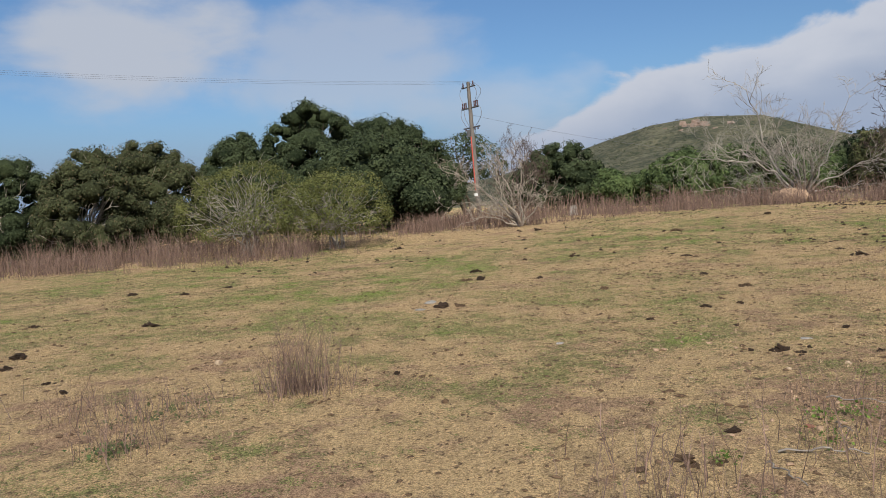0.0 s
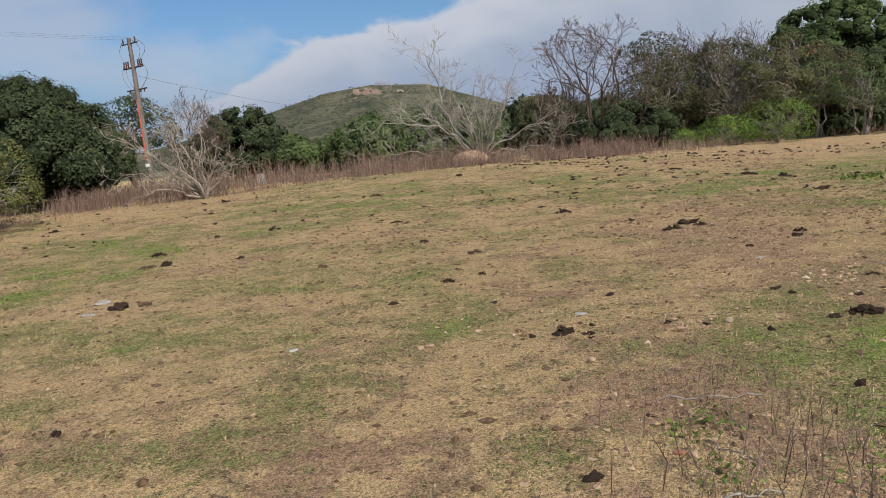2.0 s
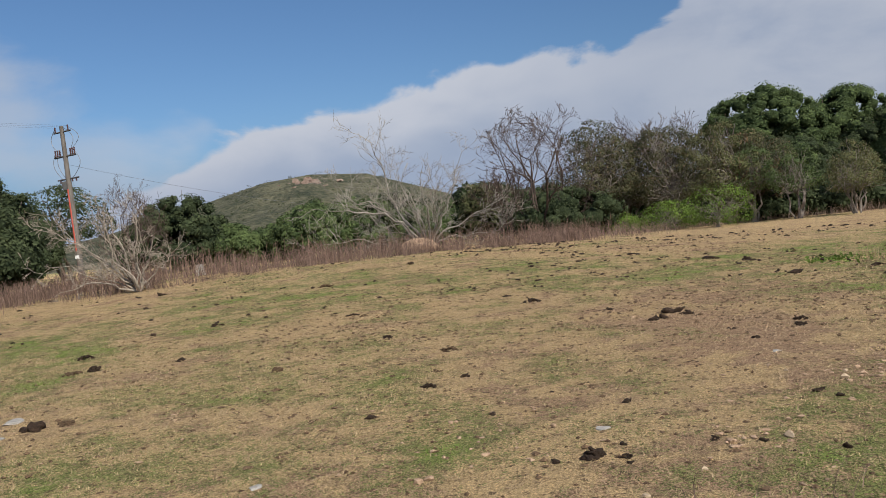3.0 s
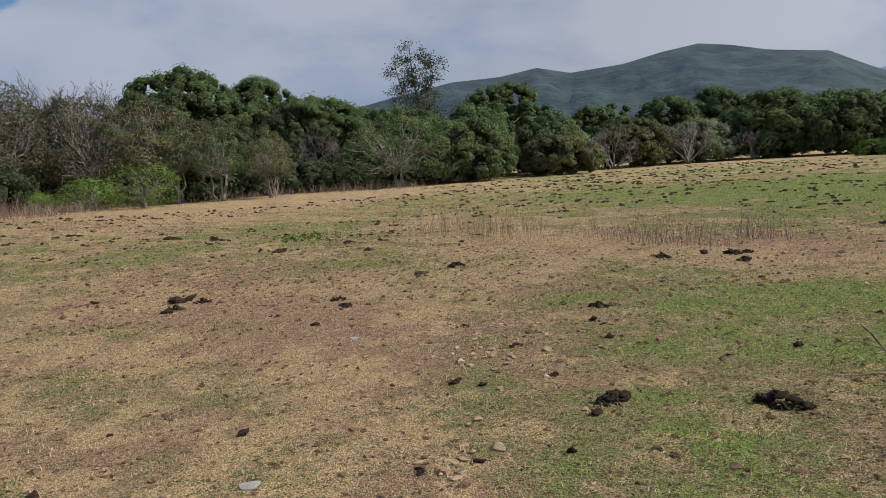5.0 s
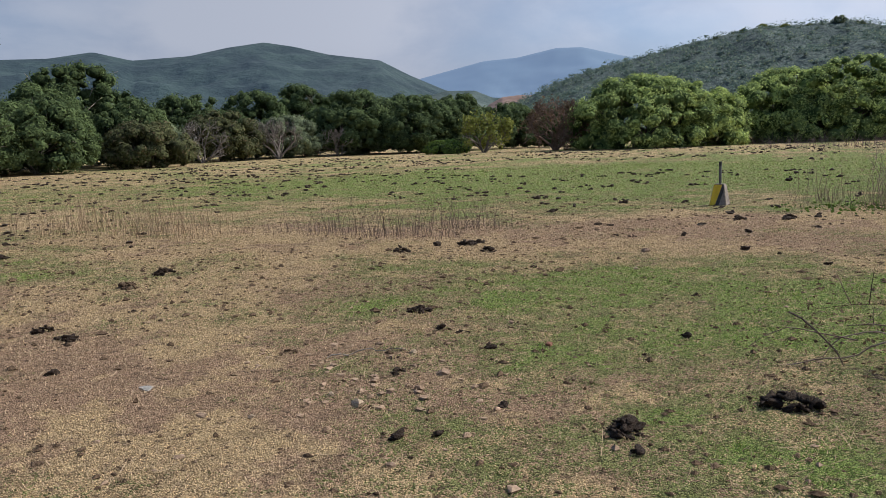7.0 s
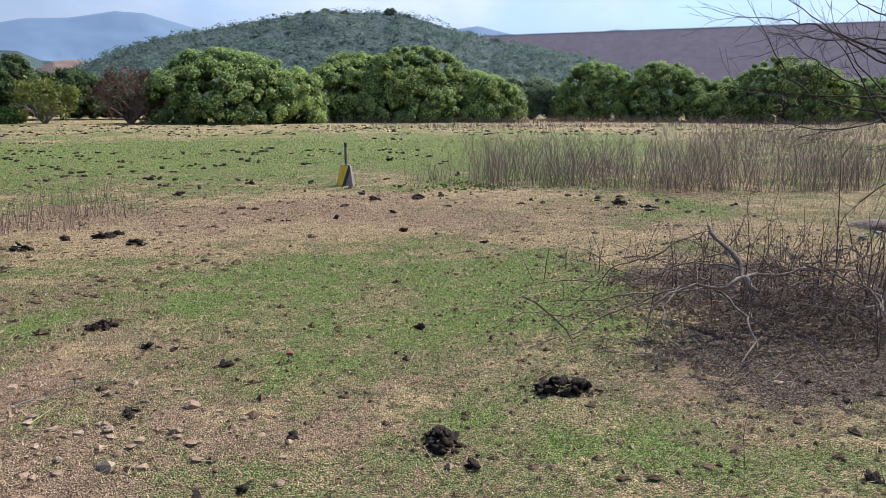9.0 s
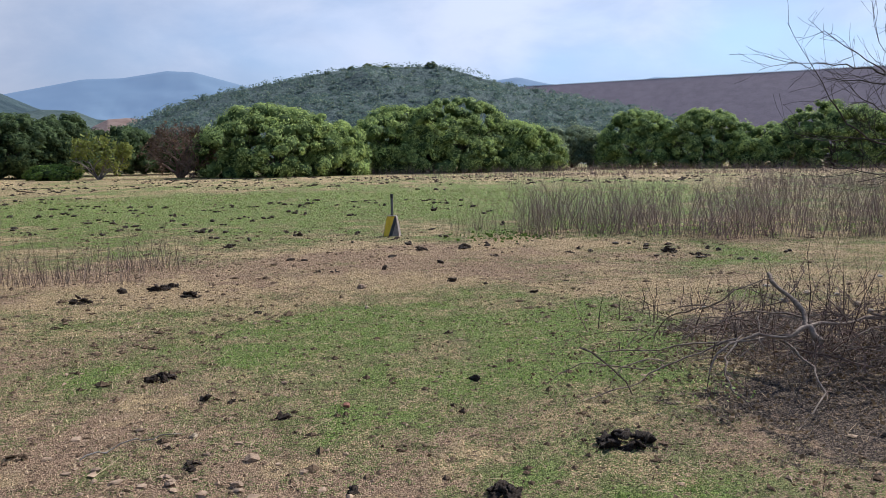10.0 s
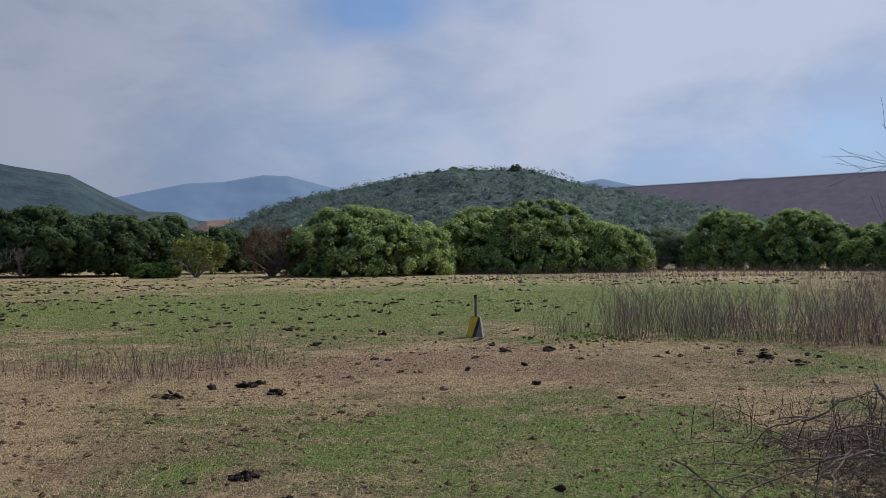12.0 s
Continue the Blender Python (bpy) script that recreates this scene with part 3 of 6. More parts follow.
ridge("quarry_slope", -0.6, 0, 560, 60, [(-18.9, 1.8), (-18.5, 2.35), (-17.5, 2.85), (-16.3, 2.95), (-15.3, 2.9), (-14.5, 2.6)], m_quarry, "bare reddish cut slope of an earthwork", 0.03, 23, 60)
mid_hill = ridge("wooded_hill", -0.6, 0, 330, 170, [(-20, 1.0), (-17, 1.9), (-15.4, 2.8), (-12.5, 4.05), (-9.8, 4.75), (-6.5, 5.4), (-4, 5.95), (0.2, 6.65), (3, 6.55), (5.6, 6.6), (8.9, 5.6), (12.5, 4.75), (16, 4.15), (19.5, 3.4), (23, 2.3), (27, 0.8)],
                 m_hazed_hill, "round hill grown over with bush and trees", 0.10, 27)

# ---- plants ----


def leaf_quads(c, n, size, r):
    """A pointed, slightly folded leaf spray at each centre c, facing n."""
    k = len(c)
    n = n / (np.linalg.norm(n, axis=1, keepdims=True) + 1e-9)
    t = r.normal(size=(k, 3))
    t -= (t * n).sum(1, keepdims=True) * n
    t /= np.linalg.norm(t, axis=1, keepdims=True) + 1e-9
    b = np.cross(n, t)
    L = (size * r.uniform(0.7, 1.5, k))[:, None]
    W = L * r.uniform(0.5, 0.85, k)[:, None]
    v = np.stack([c - t * L * 0.5, c + b * W * 0.5 - n * L * 0.08, c + t * L * 0.5, c - b * W * 0.5 - n * L * 0.08], 1).reshape(-1, 3)
    return v, np.arange(4 * k).reshape(-1, 4)


def sphere_points(k, r):
    d = r.normal(size=(k, 3))
    return d / np.linalg.norm(d, axis=1, keepdims=True)


BALL = bmesh.new()
bmesh.ops.create_icosphere(BALL, subdivisions=1, radius=1.0)
ball_v = np.array([v.co[:] for v in BALL.verts])
ball_f = np.array([[v.index for v in f.verts] for f in BALL.faces])
BALL.free()


def crown_leaves(w, h, low, count, size, r, tight=0.12):
    """Leaves in clumps over a domed, uneven crown of that width and height; low is the share of the height left free below."""
    zc = h * (0.5 * low + 0.30)
    up, down = h - zc, zc - h * low * 0.9
    cr0 = min(tight * w, 0.82)
    k = int(2.9 * 2 * math.pi * (w / 2) ** 2 * (0.6 + 0.8 * h / w) / (math.pi * cr0 ** 2))
    d = sphere_points(k, r)
    d[:, 2] = np.where((d[:, 2] < 0) & (r.uniform(0, 1, k) < 0.35), -d[:, 2], d[:, 2])
    o = r.uniform(-90, 90, 2)
    n = 0.87 + 0.30 * (fbm(d[:, 0] * 1.6 + o[0] + d[:, 2], d[:, 1] * 1.6 + o[1] + d[:, 2] * 1.3, 5, 3) - 0.5) * 2
    n = np.clip(n + 0.1, 0.62, 1.06) * np.where(r.uniform(0, 1, k) < 0.2, 0.65, 1.0)
    flat = np.where(d[:, 2] > 0, up, down)
    cr = cr0 * (0.55 + 1.0 * r.uniform(0, 1, k) ** 1.6)
    side = np.where(d[:, 2] < 0, (1 - np.abs(d[:, 2]) ** 3) ** (1 / 3) / np.sqrt(1.001 - d[:, 2] ** 2), 1.0)
    cc = np.stack([d[:, 0] * side * (w / 2 - cr * 0.6) * n, d[:, 1] * side * (w / 2 - cr * 0.6) * n, zc + d[:, 2] * (flat - cr * 0.5) * n], 1)
    cc[:, 2] += (h - (cc[:, 2] + cr * 0.8).max()) * np.clip(d[:, 2], 0, 1)
    per = max(8, count // k)
    rep = np.repeat(np.arange(k), per)
    dd = sphere_points(k * per, r) + 0.75 * d[rep] + (0, 0, 0.15)
    dd /= np.linalg.norm(dd, axis=1, keepdims=True)
    c = cc[rep] + dd * (cr[rep] * r.uniform(0.62, 1.06, k * per) ** 0.6)[:, None] * (1, 1, 0.85)
    c[:, 2] = np.maximum(c[:, 2], 0.05)
    ns = dd + 0.33 * r.normal(size=dd.shape) + (0, 0, 0.25)
    ns /= np.linalg.norm(ns, axis=1, keepdims=True)
    t = r.normal(size=ns.shape)
    t -= (t * ns).sum(1, keepdims=True) * ns
    t /= np.linalg.norm(t, axis=1, keepdims=True) + 1e-9
    bb = np.cross(ns, t)
    L = (size * 1.08 * r.uniform(0.55, 1.35, len(c)))[:, None]
    v = np.stack([c - t * L * 0.45 - bb * L * 0.34, c - t * L * 0.35 + bb * L * 0.36, c + t * L * 0.6], 1).reshape(-1, 3)
    core = ball_v[None] * (1 + 0.07 * r.normal(size=(k, len(ball_v), 1))) * (cr * 0.68)[:, None, None] * (1, 1, 0.85) + cc[:, None]
    core[:, :, 2] = np.maximum(core[:, :, 2], 0.04)
    inner = core.reshape(-1, 3), (ball_f[None] + (np.arange(k) * len(ball_v))[:, None, None]).reshape(-1, 3)
    return (v, np.arange(len(v)).reshape(-1, 3)), cc, cr, inner


def limb_path(p0, p1, r, k=5, sag=0.08):
    p0, p1 = np.asarray(p0, float), np.asarray(p1, float)
    t = np.linspace(0, 1, k)[:, None]
    p = p0 + (p1 - p0) * t
    w = np.linalg.norm(p1 - p0) * sag
    p[1:-1] += r.normal(size=(k - 2, 3)) * w
    return p


def leafy_tree(name, x, y, w, h, leaf, label, category, seed, low=0.1, count=9000, size=0.3, many=9, bark=None, stems=1, tight=0.12, group="", twigs=0, airy=False):
    """A tree or bush: stems that fork, limbs into the crown, and the crown's clumps of leaves."""
    r = np.random.default_rng(seed)
    ob = base(name, x, y, float(height(x, y)) - 0.05, label, category, group)
    leaves, cc, cr, inner = crown_leaves(w, h, low, int(count * 1.6), size * 0.64, r, tight)
    s = Soup()
    fork = []
    for k in range(stems):
        f = np.array((r.uniform(-0.3, 0.3), r.uniform(-0.3, 0.3), 0)) * (stems > 1)
        fk = f + (r.uniform(-0.1, 0.1) * h, r.uniform(-0.1, 0.1) * h, h * (r.uniform(0.14, 0.24) + low * 0.4))
        s.add(*tube(limb_path(f, fk, r, 4), np.linspace(0.034, 0.022, 4) * h / math.sqrt(stems), 7))
        fork.append(fk)
    for i in r.choice(len(cc), min(len(cc), many * 2 + twigs * 3), replace=False):
        p = limb_path(fork[i % stems], cc[i], r, 5, 0.06)
        s.add(*tube(p, np.linspace(0.014, 0.004, 5) * h / math.sqrt(stems), 5))
        for j in range(2):
            s.add(*tube(limb_path(p[2 + j], cc[i] + sphere_points(1, r)[0] * cr[i] * 1.25, r, 4, 0.08), np.linspace(0.005, 0.002, 4) * h, 3))
    part("trunk", s.mesh("trunk", bark or m_bark), ob)
    part("crown", mesh_of("crown", *leaves, leaf), ob)
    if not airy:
        part("inner_foliage", mesh_of("inner_foliage", *inner, SHADED_CORES.get(leaf, SHADED_CORES[m_leaf_mid]), True), ob)
    return ob


def grow(out, r, p, d, length, rad, depth, kids, spread, rise, droop=0.0, inside=None, crook=0.2):
    """Branches of a bare tree, as (points, radii, order), twig by twig; inside tells where the crown ends."""
    k = 5 if inside else 4
    pts, rr = [np.array(p)], [rad]
    d = d / np.linalg.norm(d)
    for i in range(k - 1):
        d = d + r.normal(size=3) * crook + (0, 0, rise - droop)
        d /= np.linalg.norm(d)
        q = pts[-1] + d * length / (k - 1)
        if inside and len(pts) > 1 and not inside(q):
            break
        pts.append(q)
        rr.append(rad * (1 - 0.45 * (i + 1) / (k - 1)))
    out.append((np.array(pts), np.array(rr), depth))
    if depth == 0 or (len(pts) < 3 and depth < 2):
        return
    n = len(pts)
    for j in range(kids):
        t = r.uniform(0.35, 1.0) if j else 1.0
        i = min(n - 2, int(t * (n - 1)))
        q = pts[i] + (pts[i + 1] - pts[i]) * (t * (n - 1) - i)
        e = sphere_points(1, r)[0]
        grow(out, r, q, d + e * spread * r.uniform(0.6, 1.2), length * r.uniform(0.55, 0.8), rad * 0.56 * r.uniform(0.8, 1.1), depth - 1, kids, spread, rise, droop, inside, crook)


def bare_tree(name, x, y, h, w, mat, label, seed, stems=5, depth=4, kids=3, spread=0.75, rise=0.10, lean=(0, 0), rad=0.03, category="tree", thin=0.006, group=""):
    """A leafless tree: crooked stems from one foot that branch into twigs and fill a rounded crown of its height and width."""
    r = np.random.default_rng(seed)
    ob = base(name, x, y, float(height(x, y)) - 0.03, label, category, group)
    ripple = r.uniform(0, 6.28, 3)

    def inside(q):
        a = math.atan2(q[1], q[0])
        b = 0.9 + 0.10 * math.sin(3 * a + ripple[0] + 4 * q[2] / h) + 0.08 * math.sin(7 * a + ripple[1]) + 0.06 * math.sin(9 * q[2] / h + ripple[2])
        up = max(0.0, (q[2] - 0.42 * h) / (0.60 * h))
        return (q[0] ** 2 + q[1] ** 2) / (w * 0.53) ** 2 + up * up < b * b and q[2] > 0.02

    out = []
    stems = int(stems * 1.5)
    for i in range(stems):
        a = 2 * math.pi * (i + r.uniform(0, 0.6)) / stems
        tilt = r.uniform(0.2, 1.0) * (w / h)
        d = np.array((math.cos(a) * tilt + lean[0], math.sin(a) * tilt + lean[1], 1.0))
        grow(out, r, (0.08 * math.cos(a), 0.08 * math.sin(a), 0.03), d, h * r.uniform(0.42, 0.6), rad * h * r.uniform(0.5, 1.0), depth, kids, spread, rise, 0.0, inside, 0.27)
    stem, twig = Soup(), Soup()
    for pts, rr, dep in out:
        if len(pts) < 2:
            continue
        if dep == 0 and len(pts) > 3:
            pts, rr = pts[[0, 2, -1]], rr[[0, 2, -1]]
        (stem if dep >= depth - 1 else twig).add(*tube(pts, np.maximum(rr, thin), 6 if dep >= depth - 1 else 3))
    part("trunk", stem.mesh("trunk", mat), ob)
    part("branchwork", twig.mesh("branchwork", mat), ob)
    return ob, [o[0] for o in out if o[2] == 0], r


def sprawl(name, x, y, side, ends, mat, label, category, seed, thick, per, twig_len, thin):
    """A dead tree or shrub: crooked limbs from one foot to the (across, up) ends, with branching twigs along them."""
    r = np.random.default_rng(seed)
    ob = base(name, x, y, float(height(x, y)) - 0.04, label, category)
    limbs, twig = Soup(), Soup()
    across, away = np.array((*side, 0.0)), np.array((-side[1], side[0], 0.0))
    n = 12
    t = np.linspace(0, 1, n)[:, None]
    for s1, z1 in ends:
        length = math.hypot(s1, z1)
        p = across * s1 * t + away * r.normal() * 0.22 * length * t + np.array((0, 0, z1)) * t
        p[:, 2] += (np.sin(np.pi * t) * 0.10 * length * (1 if z1 < abs(s1) else -0.25))[:, 0]          # low limbs arch, steep ones sweep up
        wob = np.cumsum(r.normal(size=(n, 3)) * 0.026 * length, 0)
        p += wob - wob[0] + np.array((r.uniform(-1, 1), r.uniform(-1, 1), 0)) * thick
        p[:, 2] = np.maximum(p[:, 2], 0.04)
        r0 = thick * r.uniform(0.6, 1.0)
        limbs.add(*tube(p, r0 * (1 - 0.82 * t[:, 0]), 6))
        for j in range(per):
            i = int(r.integers(3, n))
            d = (p[i] - p[i - 1]) / np.linalg.norm(p[i] - p[i - 1]) + sphere_points(1, r)[0] * 0.8 + (0, 0, 0.04)
            out = []
            grow(out, r, p[i], d, twig_len * r.uniform(0.6, 1.2), r0 * 0.27, 3, 3, 0.6, 0.02, 0.0, None, 0.24)
            for pts, rr, dep in out:
                pts[:, 2] = np.maximum(pts[:, 2], 0.04)
                twig.add(*tube(pts, np.maximum(rr, thin), 3))
    part("trunk", limbs.mesh("trunk", mat, True), ob, "bleached crooked limbs")
    part("branchwork", twig.mesh("branchwork", mat), ob)


def add_leaves(made, leaf, count, size):
    ob, tips, r = made
    p = np.concatenate(tips)
    c = p[r.integers(0, len(p), count)] + r.normal(size=(count, 3)) * size * 0.7
    c[:, 2] = np.maximum(c[:, 2], 0.1)
    v, f = leaf_quads(c, r.normal(size=(count, 3)) + (0, 0, 0.6), size, r)
    part("crown", mesh_of("crown", v, f, leaf), ob)
    return ob


# woods in the south-west
for x, y, w, h, seed in [(-9.8, -33.2, 5.0, 5.2, 1), (-14.6, -29.1, 5.2, 5.4, 3), (-11.2, -29.0, 4.8, 5.2, 2)]:
    leafy_tree("tree", x, y, w, h, m_leaf_moss if seed != 1 else m_leaf_dark, "dense dull green tree with its leaves down to the dry stems", "tree", seed, 0.08, 14000, 0.13, 12, m_pale_bark, 3, twigs=5)
for x, y, w, h, seed in [(-31.8, -42.1, 6.0, 7.5, 4), (-34.0, -37.2, 9.0, 9.4, 5), (-37.7, -32.8, 8.6, 8.2, 6), (-36.8, -28.9, 5.4, 6.0, 7), (-22.6, -21.2, 7.0, 4.9, 8), (-26.5, -26.0, 7.5, 5.6, 9), (-24.0, -33.0, 7.5, 4.6, 17)]:
    leafy_tree("tree", x, y, w, h, m_leaf_dark, "tall dark evergreen tree with a rounded crown", "tree", seed, 0.1, 11000, 0.22, 10, m_bark, 2)
leafy_tree("tree", -46.1, -31.2, 7.0, 6.9, m_leaf_dark, "airy evergreen tree with sky between its boughs", "tree", 10, 0.5, 4200, 0.26, 8, m_bark, 3, airy=True)
for x, y, w, h, seed in [(-42.5, -21.1, 6.2, 5.0, 11), (-43.6, -18.0, 4.4, 2.9, 12), (-47.0, -24.5, 6, 4.4, 13), (-45.5, -15.5, 5.0, 2.6, 27)]:
    leafy_tree("tree", x, y, w, h, m_leaf_mid if seed in (12, 27) else m_leaf_dark, "rounded dark green bushy tree", "tree", seed, 0.06, 7500, 0.25, 8, m_bark, 2)
for x, y, w, h, seed in [(-12.6, -20.6, 5.0, 3.8, 14), (-14.2, -17.6, 4.4, 3.3, 15)]:
    leafy_tree("bush", x, y, w, h, m_leaf_dull, "wide yellow-green bush with pale stems behind the dry stalks", "bush", seed, 0.22, 9000, 0.105, 12, m_bleached, 7, twigs=16, airy=True)
bare_tree("bare_tree", -35.9, -20.8, 5.8, 4.2, m_brown_twig, "leafless twiggy tree beside the power pole", 16, 6, 5, 3, 0.6, 0.10, rad=0.013)
bare_tree("bare_tree", -9.2, -35.5, 5.6, 4.5, m_grey_twig, "leafless grey tree at the wood's edge", 18, 3, 4, 3, 0.7, 0.1)
bare_tree("bare_tree", -17.5, -33.5, 5.8, 3.5, m_pale_bark, "pale bare branches among the green trees", 19, 3, 4, 3, 0.7, 0.1)

# the fallen pale shrub and the large dead tree on the edge of the pasture
sprawl("dead_shrub", -20.9, -13.0, (0.46, -0.888), [(3.1, 1.2), (2.9, 2.0), (2.8, 0.5), (2.2, 2.6), (1.6, 3.0), (1.0, 3.2), (0.4, 3.1), (2.4, 1.6), (-0.5, 3.0), (-0.9, 2.3), (-1.1, 1.2), (1.9, 1.0), (1.3, 2.3), (0.1, 2.4)],
       m_pale_bark, "dead pale shrub with sprawling curved limbs and an upright fork", "shrub", 20, 0.052, 7, 0.42, 0.0052)
sprawl("dead_tree", -36.0, -4.3, (0.0, -1.0), [(5.3, 3.6), (5.2, 2.4), (4.8, 1.2), (4.2, 0.4), (3.9, 4.3), (2.7, 5.5), (1.3, 4.7), (-0.2, 4.9), (-1.5, 4.3), (-2.0, 2.7), (-3.5, 0.8), (-3.3, 1.6), (3.2, 2.8), (1.9, 3.4), (0.6, 3.6), (-1.0, 2.9)],
       m_bleached, "large dead tree with bleached spreading branches", "tree", 24, 0.085, 8, 1.05, 0.006)

# trees in the west
for x, y, w, h, seed in [(-43.0, -12.6, 5.2, 3.9, 31), (-47.6, -10.0, 5.8, 3.9, 32), (-50, -6.0, 6, 3.2, 30)]:
    leafy_tree("tree", x, y, w, h, m_leaf_mid, "fresh green leafy tree behind the dead one", "tree", seed, 0.06, 6500, 0.24, 8, m_bark, 2)
leafy_tree("tree", -48.8, -1.9, 3.2, 4.1, m_leaf_olive, "small olive green tree at the wood's edge", "tree", 33, 0.1, 3500, 0.24, 6)
leafy_tree("bush", -48.0, 3.5, 8.5, 3.6, m_leaf_dark, "low dark bush under bare trees", "bush", 28, 0.04, 4500, 0.24, 7, m_bark, 3)
bare_tree("bare_tree", -45.9, 2.0, 8.9, 8.4, m_brown_twig, "tall leafless tree with a fan of fine twigs", 34, 6, 5, 3, 0.62, 0.06, rad=0.012, thin=0.011)
bare_tree("bare_tree", -46.5, -0.2, 5.4, 4.6, m_brown_twig, "leafless brown tree at the wood's edge", 29, 5, 5, 3, 0.6, 0.08, rad=0.014, thin=0.011)
for x, y, w, h, seed, leaf in [(-49.7, 6.2, 6.6, 8.0, 35, m_leaf_drab), (-50.9, 11.6, 6.2, 7.4, 36, m_leaf_drab), (-51.0, 15.4, 6.4, 7.4, 135, m_leaf_olive), (-53.5, 9.0, 6.0, 6.6, 136, m_leaf_drab), (-53.0, 18.6, 5.6, 6.8, 137, m_leaf_drab)]:
    leafy_tree("tree", x, y, w, h, leaf, "brownish olive tree with thin foliage and pale crooked stems", "tree", seed, 0.3, 8500, 0.19, 16, m_grey_twig, 6, 0.13, twigs=14, airy=True)
for x, y, w, h, seed in [(-54.5, 8.6, 6.5, 9.1, 138), (-55.0, 13.0, 6.5, 9.0, 139)]:
    bare_tree("bare_tree", x, y, h, w, m_brown_twig, "leafless twiggy tree rising over the olive ones", seed, 5, 5, 3, 0.6, 0.08, rad=0.012, thin=0.011)
bare_tree("bare_tree", -56.2, 12.5, 8.8, 8.1, m_grey_twig, "leafless grey tree before the evergreens", 37, 6, 5, 3, 0.6, 0.05, rad=0.013, thin=0.011)
add_leaves(bare_tree("bare_tree", -52.3, 16.2, 7.1, 6.3, m_brown_twig, "brown tree with few withered leaves", 38, 5, 4, 3, 0.6, 0.06), m_leaf_brown, 1500, 0.16)
for x, y, w, h, seed in [(-65.0, 23.0, 12.0, 11.5, 39), (-65.3, 29.4, 10.5, 10.9, 40)]:
    leafy_tree("tree", x, y, w, h, m_leaf_mid, "tall broad evergreen with a spreading domed crown", "tree", seed, 0.25, 10500, 0.27, 10, m_bark, 3)
leafy_tree("tree", -60.7, 34.2, 12.0, 8.9, m_leaf_mid, "evergreen tree with a sloping dense crown", "tree", 41, 0.08, 9500, 0.27, 11, m_bark, 2)
leafy_tree("tree", -61.2, 23.3, 12.0, 7.4, m_leaf_dark, "dense dark evergreen below the tall crowns", "tree", 42, 0.06, 9500, 0.25, 11, m_bark, 3)
leafy_tree("tree", -62.4, 30.7, 10.1, 7.9, m_leaf_dark, "dense dark evergreen below the tall crowns", "tree", 43, 0.06, 8500, 0.25, 10, m_bark, 3)
for x, y, w, h, seed in [(-45.9, 10.4, 4.0, 2.0, 44), (-45.4, 13.4, 4.6, 3.0, 45), (-47.9, 7.6, 3.0, 1.4, 46)]:
    leafy_tree("shrub", x, y, w, h, m_leaf_light, "bright green leafy shrub at the wood's edge", "shrub", seed, 0.12, 2400, 0.15, 12, m_grey_twig, 6, 0.15, twigs=8, airy=True)
for x, y, w, h, seed in [(-47.8, 19.0, 3.3, 5.7, 47), (-46.7, 22.3, 3.8, 4.6, 48), (-49.8, 17.0, 3.0, 6.1, 49), (-51.1, 24.4, 3.0, 5.6, 52)]:
    leafy_tree("sapling", x, y, w, h * 0.92, m_leaf_mid if seed % 2 else m_leaf_olive, "slender tree with several pale stems and thin foliage", "sapling", seed, 0.42, 2600, 0.17, 12, m_grey_twig, 5, 0.17, twigs=5, airy=True)
leafy_tree("bush", -47.9, 33.8, 9.6, 5.8, m_leaf_mid, "large dark bush with dead boughs at its foot", "bush", 50, 0.08, 8500, 0.2, 12, m_pale_bark, 6, twigs=12, airy=True)
bare_tree("bare_tree", -56.2, 31.1, 5.8, 5.3, m_grey_twig, "pale leafless tree before dark foliage", 51, 6, 5, 3, 0.65, 0.06, rad=0.014)
bare_tree("dead_branch", -45.7, 30.4, 0.9, 6.9, m_dark_twig, "dead boughs lying below the bush", 53, 8, 3, 3, 0.5, 0.0, category="branch")

for k, (x, y) in enumerate([(-60, 4), (-62, 9.5), (-64, 15), (-58, 43), (-54, 36), (-56, -2), (-58, -9), (-54.5, 19), (-55.5, 24), (-54.5, 29)]):
    leafy_tree("bush", x, y, 8.5 if k > 6 else 9.5, 2.8 if k > 6 else 4.6, m_leaf_dark, "dark thicket behind the first trees", "bush", 140 + k, 0.02, 2200, 0.44, 8, m_bark, 3)

# trees in the north-west
r = np.random.default_rng(60)
ob = base("tall_thin_tree", -68.9, 51.1, 0, "tall thin tree with feathery open foliage", "tree")
s, cs = Soup(), []
for i in range(4):
    top = np.array((-2.1 + 1.45 * i + r.uniform(-0.3, 0.3), r.uniform(-1.6, 1.6), 14.5 - 0.9 * abs(i - 1)))
    p = limb_path((r.uniform(-0.4, 0.4), 0, 0), top, r, 7, 0.02)
    s.add(*tube(p, np.linspace(0.2, 0.03, 7), 6))
    for j in range(34):
        t = r.uniform(0.5, 1.0)
        q = p[0] + (p[-1] - p[0]) * t
        e = q + r.normal(size=3) * (0.8, 0.8, 0.35) + (0, 0, 0.5)
        s.add(*tube(limb_path(q, e, r, 4, 0.08), np.linspace(0.035, 0.01, 4), 3))
        cs.append(e + r.normal(size=(46, 3)) * (0.34, 0.34, 0.26))
part("trunk", s.mesh("trunk", m_bark), ob)
c = np.concatenate(cs)
v, f = leaf_quads(c, r.normal(size=c.shape), 0.17, r)
part("crown", mesh_of("crown", v, f, m_leaf_dark), ob)
